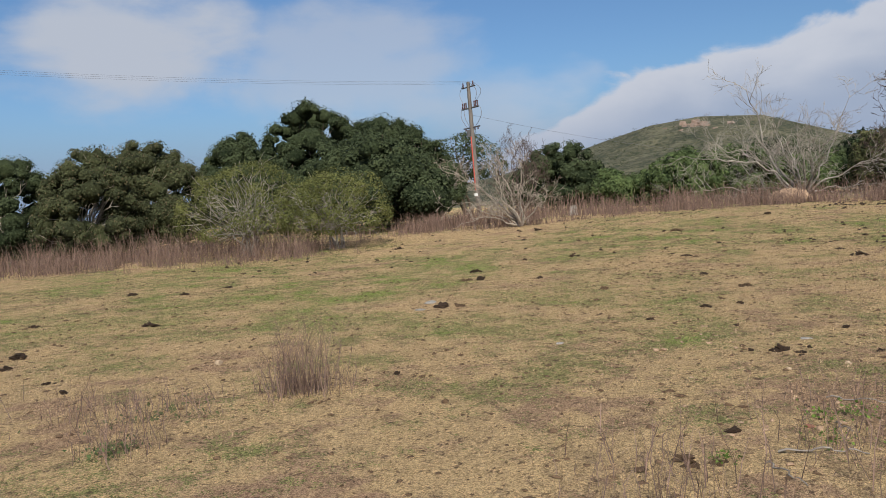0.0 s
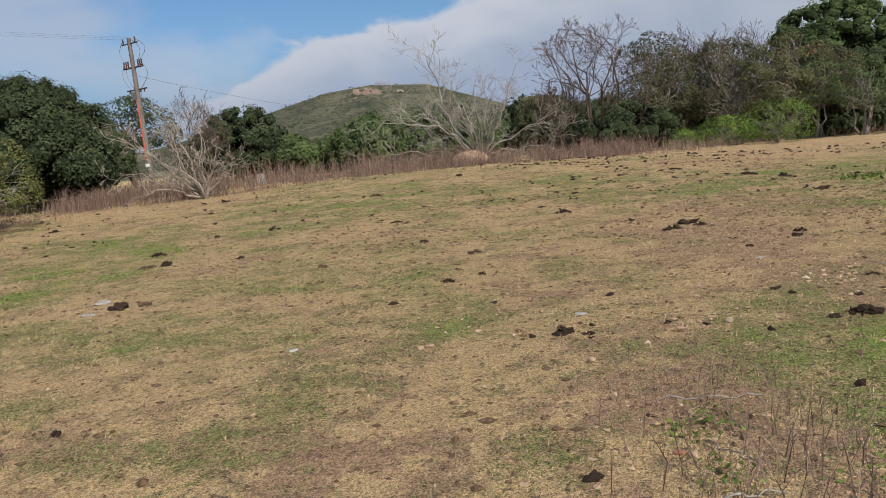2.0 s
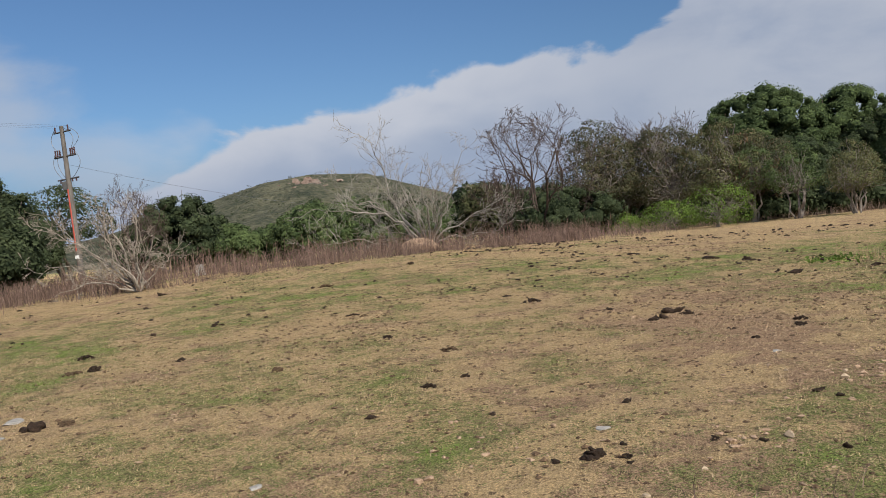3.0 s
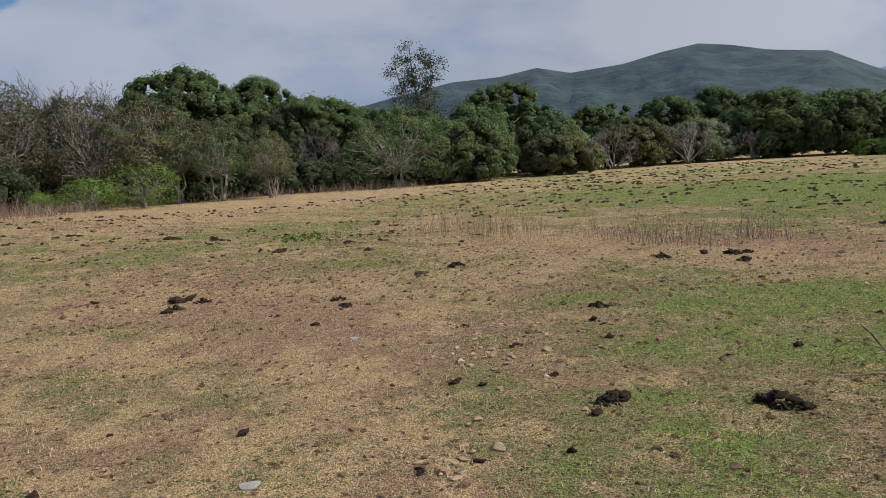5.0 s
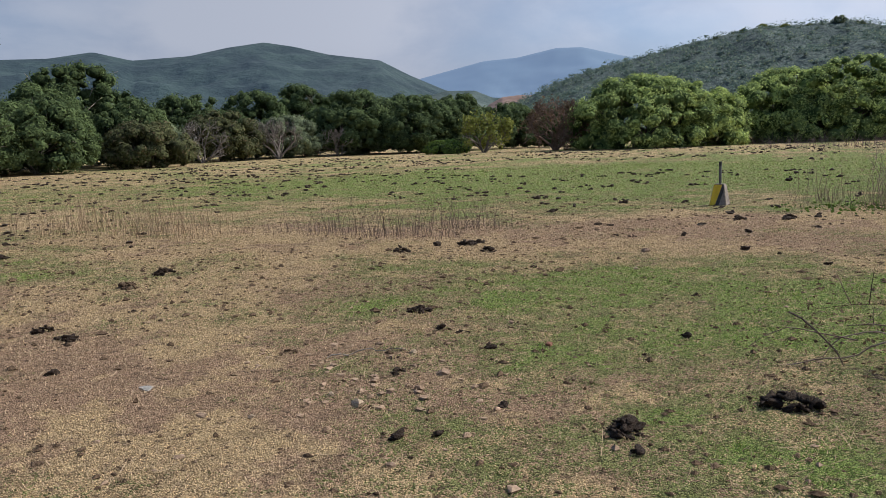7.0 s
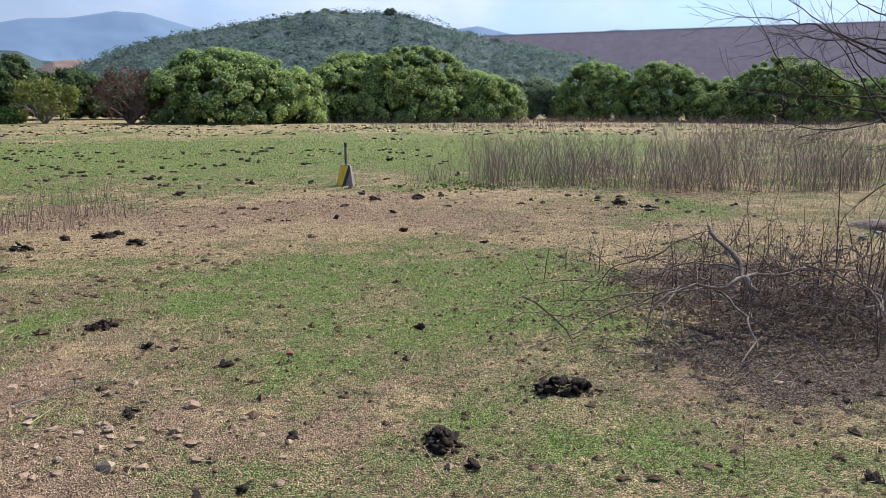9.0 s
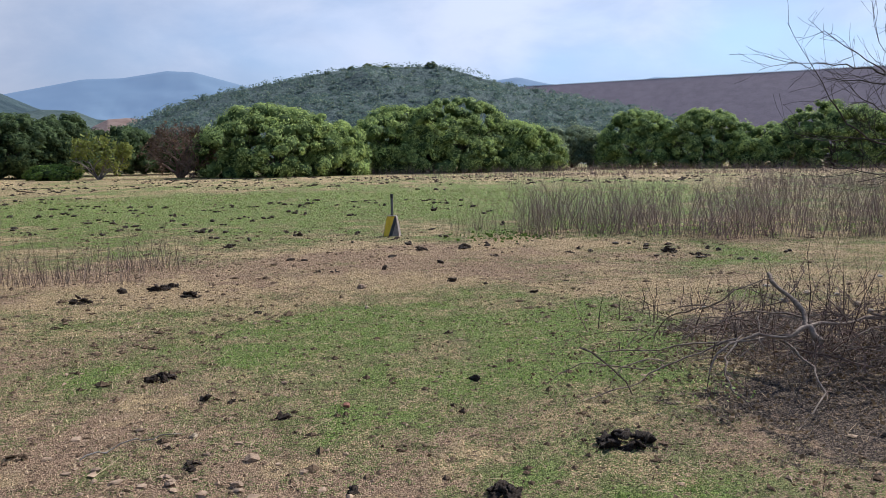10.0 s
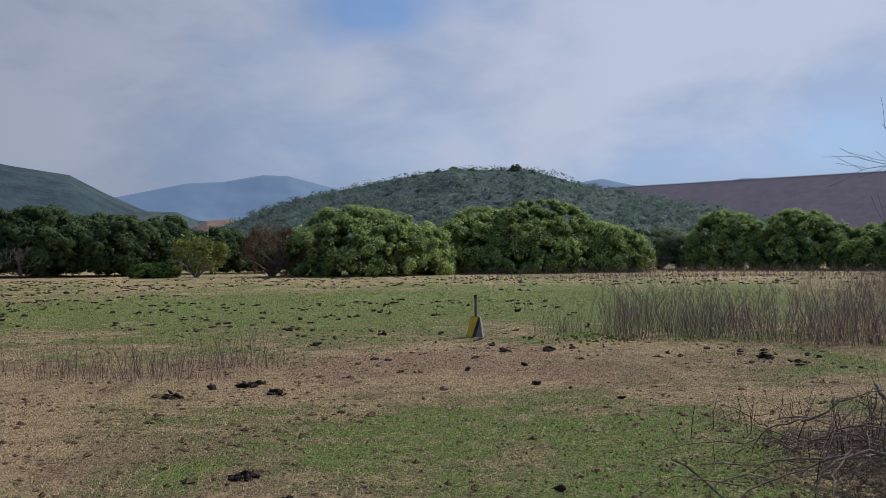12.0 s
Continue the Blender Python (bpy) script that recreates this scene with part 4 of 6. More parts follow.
for x, y, w, h, seed in [(-57.3, 52.7, 11.5, 9.6, 61), (-51.0, 53.0, 7.0, 6.2, 62), (-57.6, 69.3, 10, 7.6, 63), (-54.6, 76.8, 9.5, 8.1, 64), (-51.9, 83.6, 8.4, 9.1, 65), (-46.4, 86.9, 9.6, 8.2, 66), (-39.5, 87.2, 9, 7.4, 67), (-33.5, 88.0, 8, 7.0, 68),
                         (-62, 60, 11, 7.6, 69), (-66, 42, 12, 8.0, 70), (-52, 44, 9, 7.0, 71), (-46.5, 39.5, 8, 5.2, 72), (-59, 42.7, 10.5, 7.6, 80)]:
    leafy_tree("tree", x, y, w, h, m_leaf_mid, "dense dark green tree in a row at the pasture's edge", "tree", seed, 0.06, 9000, 0.33, 10, m_pale_bark, 3)
for x, y, w, h, seed in [(-52.2, 58.0, 6.6, 4.3, 73), (-50.3, 64.9, 8.2, 5.3, 74), (-48.3, 73.9, 9.2, 5.0, 75), (-45, 49, 7, 3.9, 76), (-42.5, 80, 7, 4.2, 77)]:
    leafy_tree("bush", x, y, w, h, m_leaf_grey if seed % 2 else m_leaf_olive, "greyish green bush in front of the trees", "bush", seed, 0.04, 6000, 0.3, 9, m_bark, 3, twigs=4)
for x, y, w, h, seed in [(-48.8, 60.0, 5.0, 4.4, 78), (-45.5, 68.0, 6.0, 4.2, 79), (-43.0, 76.0, 5.5, 3.6, 82)]:
    bare_tree("bare_tree", x, y, h, w, m_grey_twig, "leafless grey tree at the pasture's edge", seed, 5, 4, 3, 0.7, 0.08, thin=0.016)

# trees in the north
for x, y, w, h, seed in [(-44.1, 81.1, 13.5, 7.6, 83), (-36.0, 83.5, 11.5, 6.8, 84), (-30.2, 96.0, 12, 6.0, 85), (-22, 100, 12, 5.6, 86)]:
    leafy_tree("tree", x, y, w, h, m_leaf_mid, "dense dark green tree in a row at the pasture's edge", "tree", seed, 0.05, 10000, 0.36, 11, m_bark, 2)
add_leaves(bare_tree("small_tree", -25.1, 74.0, 4.3, 5.2, m_grey_twig, "small tree with thin yellow-green foliage", 87, 5, 4, 3, 0.7, 0.08, thin=0.015), m_leaf_yellow, 2600, 0.26)
leafy_tree("bush", -28.5, 72.8, 4.6, 1.6, m_leaf_light, "low fresh green bush on the turf", "bush", 88, 0.03, 2600, 0.28, 7)
add_leaves(bare_tree("bush", -18.3, 76.0, 5.2, 6.6, m_heap_twig, "rust-brown leafless bush at the pasture's edge", 89, 7, 5, 3, 0.7, 0.05, thin=0.02, category="bush"), m_leaf_brown, 1200, 0.2)
for x, y, w, h, seed in [(-9.8, 77.5, 14.0, 7.3, 91), (-4.3, 78.8, 9.0, 6.2, 92), (3.2, 86.4, 13.0, 7.7, 93), (9.0, 86.8, 15.0, 8.4, 94), (16.4, 88.2, 11.5, 6.0, 95)]:
    leafy_tree("tree", x, y, w, h, m_leaf_green, "broad rounded evergreen with cauliflower-like foliage", "tree", seed, -0.10, 14500, 0.30, 14, m_bark, 4, 0.11)
leafy_tree("bush", 28.5, 108.1, 14.5, 6.3, m_leaf_pale, "grey-green thicket between the evergreens", "bush", 96, 0.03, 8000, 0.4, 11, m_bark, 3)
leafy_tree("bush", 21.5, 101.0, 9.5, 5.2, m_leaf_pale, "grey-green thicket between the evergreens", "bush", 90, 0.03, 6000, 0.4, 9, m_bark, 3)
for x, y, w, h, seed in [(34.7, 97.8, 11.0, 7.8, 97), (41.8, 92.7, 11.0, 7.5, 98), (47.5, 87.6, 10.0, 5.5, 99), (52.5, 83.0, 13.5, 7.8, 100), (73.1, 94.7, 16, 6.2, 101), (88, 84, 16, 6.2, 102)]:
    leafy_tree("tree", x, y, w, h, m_leaf_green, "broad rounded evergreen beyond the tall dry stems", "tree", seed, -0.06, 13000, 0.31, 13, m_bark, 3, 0.11)

# bush cover on the wooded hill, and scrub on the western one


def cover(name, surf, count, per, size, leaf, label, seed):
    """Bushes over a hillside, each a low dome of leaf sprays."""
    r = np.random.default_rng(seed)
    X, Y, Z = (a[6:41].ravel() for a in surf)
    k = r.integers(0, len(X), count)
    c = np.stack([X[k], Y[k], Z[k] - 0.2], 1) + r.normal(size=(count, 3)) * (2.2, 2.2, 0.15)
    rep = np.repeat(np.arange(count), per)
    d = sphere_points(len(rep), r)
    d[:, 2] = np.abs(d[:, 2])
    rad = (0.6 + 1.7 * r.uniform(0, 1, count) ** 2.0)[rep][:, None] * size * 2.4
    v, f = leaf_quads(c[rep] + d * rad * (1, 1, 0.75) * r.uniform(0.75, 1.05, (len(rep), 1)), d + 0.4 * r.normal(size=d.shape) + (0, 0, 0.35), size, r)
    tagged(new(name, mesh_of(name, v, f, leaf)), label, "bushes", kind="stuff")


cover("hill_bushes", mid_hill, 4600, 24, 0.62, m_hazed_hill_bush, "bushes and trees that cover the round hill", 201)
cover("hill_scrub", west, 1500, 16, 0.36, m_dry_bush, "low scrub on the hillside", 202)
r = np.random.default_rng(203)
for k, (deg, w, h, leaf, tone) in enumerate([(-2.6, 3.0, 2.6, m_leaf_grey, "grey-green"), (-0.9, 2.6, 3.4, m_leaf_yellow, "pale yellow-green"), (0.3, 3.6, 3.6, m_leaf_yellow, "pale yellow-green"), (1.7, 4.4, 3.2, m_leaf_yellow, "pale yellow-green"), (3.1, 3.6, 2.8, m_leaf_grey, "grey-green"), (4.9, 5.4, 4.6, m_leaf_grey, "tall grey-green"), (6.0, 4.0, 2.8, m_leaf_grey, "grey-green"), (8.2, 3.4, 2.2, m_leaf_grey, "grey-green")]):
    a, d = radians(deg), 327
    z = np.interp(deg, (-4, 0.2, 3, 5.6, 8.9), (5.95, 6.65, 6.55, 6.6, 5.6))
    ob = leafy_tree("hilltop_tree", -0.6 + d * math.sin(a), d * math.cos(a), w, h, leaf, tone + " tree on the hill's crest", "tree", 210 + k, 0.1, 900, 0.8, 6, m_bark, 2, 0.2)
    ob.location.z = d * math.tan(radians(z)) - 0.9

# the rock face on the western hill
s = Soup()
for k in range(36):
    deg, d = -105.2 + r.normal() * 0.8, r.uniform(296, 322)
    top = 340 * math.tan(radians(np.interp(deg, (-108.2, -104.9, -100.8), (4.6, 4.93, 4.64)))) + 1.6
    z = top * (1 - (340 - d) / 190) ** 1.25
    a = radians(deg)
    v, f = box_arrays(0, 0, 0, r.uniform(1.5, 4), r.uniform(1.5, 4), r.uniform(0.6, 1.6), 0.6)
    s.add(np.array(v) + (7 + d * math.sin(a), 1.5 + d * math.cos(a), z - 0.5) + r.normal(size=v.shape) * 0.35, f)
tagged(new("rock_face", s.mesh("rock_face", m_rock)), "bare reddish rock on the hillside", "rock", kind="structure")

# ---- the dam ----
p1 = np.array((430 * math.sin(radians(8)), 430 * math.cos(radians(8))))
p2 = np.array((407 * math.sin(radians(38)), 407 * math.cos(radians(38))))
along = (p2 - p1) / np.linalg.norm(p2 - p1)
out = np.array((along[1], -along[0]))
out = out if out @ p1 < 0 else -out
n = 90
L = np.linspace(-40, 520, n)
v = []
prof = [(72, -1.0), (54, 9.0), (36, 19.0), (18, 28.9), (0, 38.6), (-6, 38.6), (-40, 5)]
for off, z in prof:
    for l in L:
        q = p1 + along * l + out * off
        v.append((q[0], q[1], z + 0.008 * l * (z / 38.6) + (0.15 * r.normal() if 0 < off < 72 else 0)))
i = (np.arange(len(prof) - 1)[:, None] * n + np.arange(n - 1)[None]).ravel()
dam = tagged(new("dam", mesh_of("dam", v, np.stack([i, i + 1, i + n + 1, i + n], 1), m_dam)), "long rockfill dam with a row of blocks on its crest", "dam", kind="structure")
v, f = box_arrays(0, 0, 0, 0.5, 0.6, 0.55, 0.7)
me = mesh_of("crest_block", v, f, m_concrete)
for k in range(270):
    l = 5 + k * 1.22
    q = p1 + along * l
    b = part("crest_block", me, dam)
    b.location = (q[0], q[1], 38.5 + 0.008 * l)
# ---- the power pole ----
PX, PY = -39.9, -26.4
pz = float(height(PX, PY))
pole = base("power_pole", PX, PY, pz - 0.3, "weathered power pole with cross-arms, insulators and a red cable duct", "power pole")
TOP = 10.3 - pz + 0.3
pole.rotation_euler = (0.02, 0.012, 0)          # the mast leans a little
part("mast", mesh_of("mast", *tube([(0, 0, 0), (0.02, 0.01, 5), (0, 0, TOP)], [0.19, 0.165, 0.12], 12), m_pole, True), pole)
ARM = Vector((0.35, 0.94, 0)).normalized()          # across the line of sight of the wires


def arm(z, length, thick, mat, name="cross_arm"):
    a = np.array(ARM)
    v, f = tube([-a * length / 2 + (0, 0, z), a * length / 2 + (0, 0, z)], [thick, thick], 4)
    return part(name, mesh_of(name, v, f, mat), pole)


def insulator(parent, x, z, tall=0.28, mat=None):
    p = np.array(ARM) * x
    zs = np.linspace(0, tall, 9)
    rr = np.where(np.arange(9) % 2 == 0, 0.035, 0.06)
    return part("insulator", mesh_of("insulator", *tube([(p[0], p[1], z + q) for q in zs], rr, 8), mat or m_brown_glaze, True), parent)


top_arm = arm(TOP - 0.35, 1.5, 0.05, m_steel)
for x in (-0.6, 0.0, 0.55):
    insulator(top_arm, x, TOP - 0.32, 0.34)
switch_arm = arm(TOP - 1.85, 1.9, 0.06, m_steel)
for x in (-0.85, -0.65, -0.45, 0.5, 0.68, 0.86):
    insulator(switch_arm, x, TOP - 1.82, 0.42, m_brown_glaze)
low_arm = arm(TOP - 3.25, 1.9, 0.05, m_steel)
for x in (-0.7, 0.35, 0.7):
    insulator(low_arm, x, TOP - 3.45, 0.22)
part("fuse_box", mesh_of("fuse_box", *box_arrays(0.1, -0.16, TOP - 3.9, 0.34, 0.26, 0.5), m_steel), pole)
v, f = tube([(0.19, -0.02, z) for z in (2.2, 4.0, TOP - 3.9)], [0.045, 0.045, 0.045], 8)
part("cable_duct", mesh_of("cable_duct", v, f, m_red_pvc), pole, "red cable duct")
part("number_plate", mesh_of("number_plate", *box_arrays(0.19, -0.02, 1.75, 0.03, 0.26, 0.2), m_white), pole, "small white plate")


def hanging(name, p, q, sag, parent=None, rad=0.012, k=10):
    t = np.linspace(0, 1, k)[:, None]
    c = np.array(p) + (np.array(q) - np.array(p)) * t
    c[:, 2] -= sag * 4 * (t * (1 - t))[:, 0]
    me = mesh_of(name, *tube(c, [rad] * k, 4), m_wire)
    return part(name, me, parent) if parent else tagged(new(name, me), "thin overhead wire hung from the pole", "wire", "overhead wires")


a = np.array(ARM)
for x0, z0, x1, z1, side in [(-0.6, -0.1, -0.75, -1.4, -0.5), (0.0, 0, 0.6, -1.4, 0.7), (0.55, -0.1, 0.78, -1.4, 0.9), (-0.8, -1.5, -0.5, -3.2, -0.6), (-0.6, -1.5, -0.2, -3.2, -0.4), (0.75, -1.5, 0.45, -3.2, 0.8)]:
    t = np.linspace(0, 1, 8)[:, None]
    c = a * x0 * (1 - t) + a * x1 * t + a * side * 0.8 * np.sin(np.pi * t)
    c = np.concatenate([c[:, :2], TOP + z0 + (z1 - z0) * t], 1)
    part("jumper_cable", mesh_of("jumper_cable", *tube(c, [0.02] * 8, 4), m_wire), pole)
for k, x in enumerate((-0.6, 0.0, 0.55)):
    p = np.array((PX + 0.11, PY - 0.2, pz + TOP - 0.33)) + a * x
    hanging("overhead_wire", p, p + (59.8, -22.2, 0.8), 1.0, rad=0.0045, k=24)
hanging("overhead_wire", (PX + 0.15, PY - 0.28, pz + TOP - 2.6), (PX - 26, PY + 14, pz + 3.5), 0.5, rad=0.008, k=14)

# ---- the yellow marker ----
MX, MY = -0.13, 15.95
marker = base("boundary_marker", MX, MY, float(relief(MX, MY)) - 0.02, "yellow and black painted concrete marker with an iron post", "marker")
v, f = box_arrays(0, 0, 0, 0.34, 0.34, 0.44, 0.56)
bm = bmesh.new()
vs = [bm.verts.new(p) for p in v]
for q in f:
    bm.faces.new([vs[k] for k in q])
bmesh.ops.bevel(bm, geom=list(bm.edges), offset=0.012, segments=2, affect="EDGES")
me = bpy.data.meshes.new("concrete_base")
bm.to_mesh(me)
bm.free()
me.materials.append(m_concrete)
part("concrete_base", me, marker).rotation_euler.z = -0.2
c, sn = math.cos(-0.2), math.sin(-0.2)


def face_patch(corners, mat, name, label):
    """A coat of paint 3 mm proud of the marker's sloping front face; corners as (across, up) shares."""
    pts = []
    for u, w in corners:
        half = 0.17 + (0.0952 - 0.17) * w
        q = np.array((u * half, -half - 0.003, 0.44 * w))
        pts.append((q[0] * c - q[1] * sn, q[0] * sn + q[1] * c, q[2]))
    back = [np.array(p) + (0, 0.004, 0) for p in pts]
    k = len(pts)
    bm = bmesh.new()
    fr = [bm.verts.new(p) for p in pts]
    bk = [bm.verts.new(p) for p in back]
    bm.faces.new(fr)
    for i in range(k):
        bm.faces.new((fr[i], fr[(i + 1) % k], bk[(i + 1) % k], bk[i]))
    me = bpy.data.meshes.new(name)
    bm.to_mesh(me)
    bm.free()
    me.materials.append(mat)
    part(name, me, marker, label)


face_patch([(-0.95, 0.03), (-0.35, 0.03), (0.7, 0.97), (-0.95, 0.97)], m_yellow, "yellow_band", "yellow paint")
face_patch([(-0.30, 0.03), (0.10, 0.03), (0.95, 0.78), (0.95, 0.97), (0.75, 0.97)], m_black, "black_band", "worn black paint")
part("post", mesh_of("post", *tube([(0, 0, 0.40), (0, 0, 0.86)], [0.026, 0.026], 8), m_steel), marker)
part("post_cap", mesh_of("post_cap", *tube([(0, 0, 0.80), (0, 0, 0.88), (0, 0, 0.885)], [0.031, 0.031, 0.002], 8), m_black), marker)

# ---- dry stems ----


def stems(points, tall, r, lean=0.14, rad=0.004, twigs=3):
    """Upright dry stalks with a bend and a few side twigs; verts and quads."""
    k = len(points)
    h = tall * (0.22 + 0.95 * r.uniform(0, 1, k) ** 1.5) * (0.3 + 0.7 * fbm(points[:, 0] * 0.5, points[:, 1] * 0.5, 81) + 0.7 * fbm(points[:, 0] * 1.7, points[:, 1] * 1.7, 83))
    d1 = np.stack([r.normal(size=k) * lean, r.normal(size=k) * lean, np.ones(k)], 1)
    d2 = d1 + np.stack([r.normal(size=k) * lean * 1.6, r.normal(size=k) * lean * 1.6, np.zeros(k)], 1)
    p0, p1 = points, points + d1 * (h * 0.55)[:, None]
    p2 = p1 + d2 * (h * 0.45)[:, None]
    segs = [(p0, p1, 1.0, 0.75), (p1, p2, 0.75, 0.3)]
    for j in range(twigs):
        t = r.uniform(0.1, 0.95, k)[:, None]
        q = p1 + (p2 - p1) * t if j % 3 else p0 + (p1 - p0) * (0.5 + 0.5 * t)
        e = q + np.stack([r.normal(size=k) * 0.13, r.normal(size=k) * 0.13, r.uniform(0.03, 0.22, k)], 1) * h[:, None]
        segs.append((q, e, 0.5, 0.2))
    rr = rad * r.uniform(0.7, 1.4, k)
    h2 = r.uniform(0, np.pi, k)
    across = np.stack([np.cos(h2), np.sin(h2), np.zeros(k)], 1)
    vs, fs, n = [], [], 0
    for a0, a1, s0, s1 in segs:
        lo, hi = across * (rr * s0 * 1.25)[:, None], across * (rr * s1 * 1.25)[:, None]
        vs.append(np.stack([a0 - lo, a0 + lo, a1 + hi, a1 - hi], 1).reshape(-1, 3))
        fs.append(n + np.arange(4 * k).reshape(-1, 4))
        n += 4 * k
    return np.concatenate(vs), np.concatenate(fs)


def stand(name, x, y, tall, mat, label, seed, rad=0.004, lean=0.14, twigs=3, category="dry stems"):
    r = np.random.default_rng(seed)
    if len(x) > 4000:
        keep = fbm(x * 0.7, y * 0.7, seed) > 0.46
        x, y = x[keep], y[keep]
    p = np.stack([x, y, relief(x, y) - 0.01], 1)
    v, f = stems(p, tall, r, lean, rad, twigs)
    return tagged(new(name, mesh_of(name, v, f, mat)), label, category, kind="stuff")


def clumped(k, cx, cy, rx, ry, r, cells=14):
    """Points in a patch, gathered in clumps."""
    c = np.stack([cx + rx * r.uniform(-1, 1, cells), cy + ry * r.uniform(-1, 1, cells)], 1)
    i = r.integers(0, cells, k)
    return c[i, 0] + r.normal(size=k) * rx * 0.22, c[i, 1] + r.normal(size=k) * ry * 0.22


def along_line(k, pts, width, r):
    """Points strewn along a bent line."""
    pts = np.array(pts, float)
    d = np.r_[0, np.cumsum(np.hypot(*np.diff(pts, axis=0).T))]
    t = r.uniform(0, d[-1], k)
    return np.interp(t, d, pts[:, 0]) + r.normal(size=k) * width, np.interp(t, d, pts[:, 1]) + r.normal(size=k) * width


# tall stand in the north-east
r = np.random.default_rng(301)
k = 31000
x = r.uniform(2.0, 34, k)
front = np.interp(x, (2, 3, 4.4, 6.1, 8.4, 12, 18, 34), (22, 18.4, 15.3, 14.0, 13.7, 14, 15.5, 20))
y = front + 24 * r.uniform(0, 1, k) ** 1.8
gap = fbm(x * 0.35, y * 0.35, 71) + 0.12 * (y - front < 5)
keep = (y > front) & (x > 0.21 * y - 0.75 + r.normal(size=k) * 0.35) & (gap > 0.47) & (y < front + 5 + 9 * fbm(x * 0.2, y * 0.05, 75) + np.clip(x - 8, 0, 14))
stand("tall_dry_stems", x[keep], y[keep], 1.05, m_reed_dark, "tall stand of leafless brown stems on the pasture", 302, 0.0028, 0.24, 8)
x, y = along_line(2200, [(3, 60), (14, 62), (30, 66), (55, 62)], 2.5, r)
stand("far_dry_stems", x, y, 0.75, m_reed_dark, "brown stems before the far evergreens", 303, 0.009, 0.28, 4)
x, y = along_line(2600, [(-2, 80), (12, 82), (30, 86), (58, 78)], 1.5, r)
stand("far_dry_stems", x, y, 0.9, m_reed, "brown stems at the foot of the evergreens", 304, 0.011, 0.3, 4)
x, y = along_line(420, [(3.2, 16.4), (6, 15.2), (11, 15.2)], 0.5, r)
leafy = np.stack([x, y, relief(x, y) + r.uniform(0.02, 0.22, len(x))], 1)
v, f = leaf_quads(leafy, r.normal(size=leafy.shape) + (0, 0, 0.5), 0.06, r)
tagged(new("green_undergrowth", mesh_of("green_undergrowth", v, f, m_leaf_green)), "green weeds at the foot of the dry stems", "weeds", kind="stuff")
# stand along the woods, south-west and west
x, y = along_line(10500, [(-2, -32), (-7.5, -27.5), (-9.5, -22.5), (-11.5, -18.2), (-14, -17.2), (-18, -19.5)], 1.0, r)
stand("dry_stem_belt", x, y, 0.8, m_belt, "belt of dry reddish stems before the trees", 305, 0.0046, 0.19, 3)
x, y = along_line(3600, [(-6, -33), (-12, -26), (-15, -21)], 1.2, r)
stand("dry_stem_belt", x, y, 1.1, m_belt, "belt of dry brown stems before the trees", 310, 0.006, 0.15, 4)
x, y = along_line(2600, [(-19.5, -17.5), (-23, -18.0), (-24.5, -16.5)], 0.8, r)
stand("dry_stem_belt", x, y, 0.7, m_belt, "belt of dry brown stems before the trees", 306, 0.007, 0.11, 4)
x, y = along_line(12500, [(-21, -14.5), (-25, -12), (-28, -8.5), (-30.5, -3), (-34, 2), (-40, 6)], 1.1, r)
stand("dry_stem_belt", x, y, 0.78, m_belt, "belt of dry brown stems round the dead tree", 307, 0.0055, 0.2, 3)
x, y = along_line(5000, [(-25, -17), (-30, -13), (-34, -8), (-38, -2), (-44, 5)], 1.8, r)
stand("dry_stem_belt", x, y, 1.1, m_belt, "belt of dry brown stems round the dead tree", 308, 0.009, 0.12, 4)
x, y = along_line(2600, [(-42, 7), (-49, 11), (-52, 18), (-51, 27), (-44, 33)], 1.0, r)
stand("dry_undergrowth", x, y, 0.6, m_reed, "low dry undergrowth at the wood's edge", 309, 0.009, 0.2, 4)
# loose patches on the pasture
for seed, k, cx, cy, rx, ry, tall, mat in [(311, 800, -9.9, 10.3, 1.9, 0.9, 0.62, m_straw_stem), (312, 260, -4.9, 10.6, 1.1, 0.5, 0.5, m_reed), (313, 160, -4.0, 11.6, 0.7, 0.4, 0.5, m_reed), (314, 120, -6.6, 10.8, 0.8, 0.5, 0.35, m_reed),
                                           (315, 130, -13.2, 8.0, 0.9, 0.5, 0.5, m_straw_stem), (316, 260, 2.2, 16.0, 0.9, 0.8, 0.6, m_reed), (317, 260, 3.4, 15.4, 0.9, 0.7, 0.6, m_reed)]:
    r = np.random.default_rng(seed)
    x, y = clumped(k, cx, cy, rx, ry, r)
    stand("dry_stem_patch", x, y, tall, mat, "patch of thin dry stems on the turf", seed + 50, 0.0024, 0.17, 3)
for seed, k, cx, cy, rr, tall in [(321, 330, 3.12, -2.75, 0.20, 0.56), (322, 120, 4.25, -3.5, 0.30, 0.40), (323, 80, 5.0, -2.75, 0.16, 0.42), (324, 60, 4.6, -4.4, 0.4, 0.34), (325, 130, 4.25, 1.15, 0.34, 0.38), (326, 110, 3.3, 2.15, 0.34, 0.36), (327, 80, 2.5, 2.05, 0.35, 0.30), (328, 90, 1.8, 1.9, 0.4, 0.24)]:
    r = np.random.default_rng(seed)
    x, y = cx + r.normal(size=k) * rr, cy + r.normal(size=k) * rr
    stand("stem_tuft", x, y, tall, m_belt, "tuft of thin dry upright stems", seed + 50, 0.0024, 0.2, 4, "tuft")


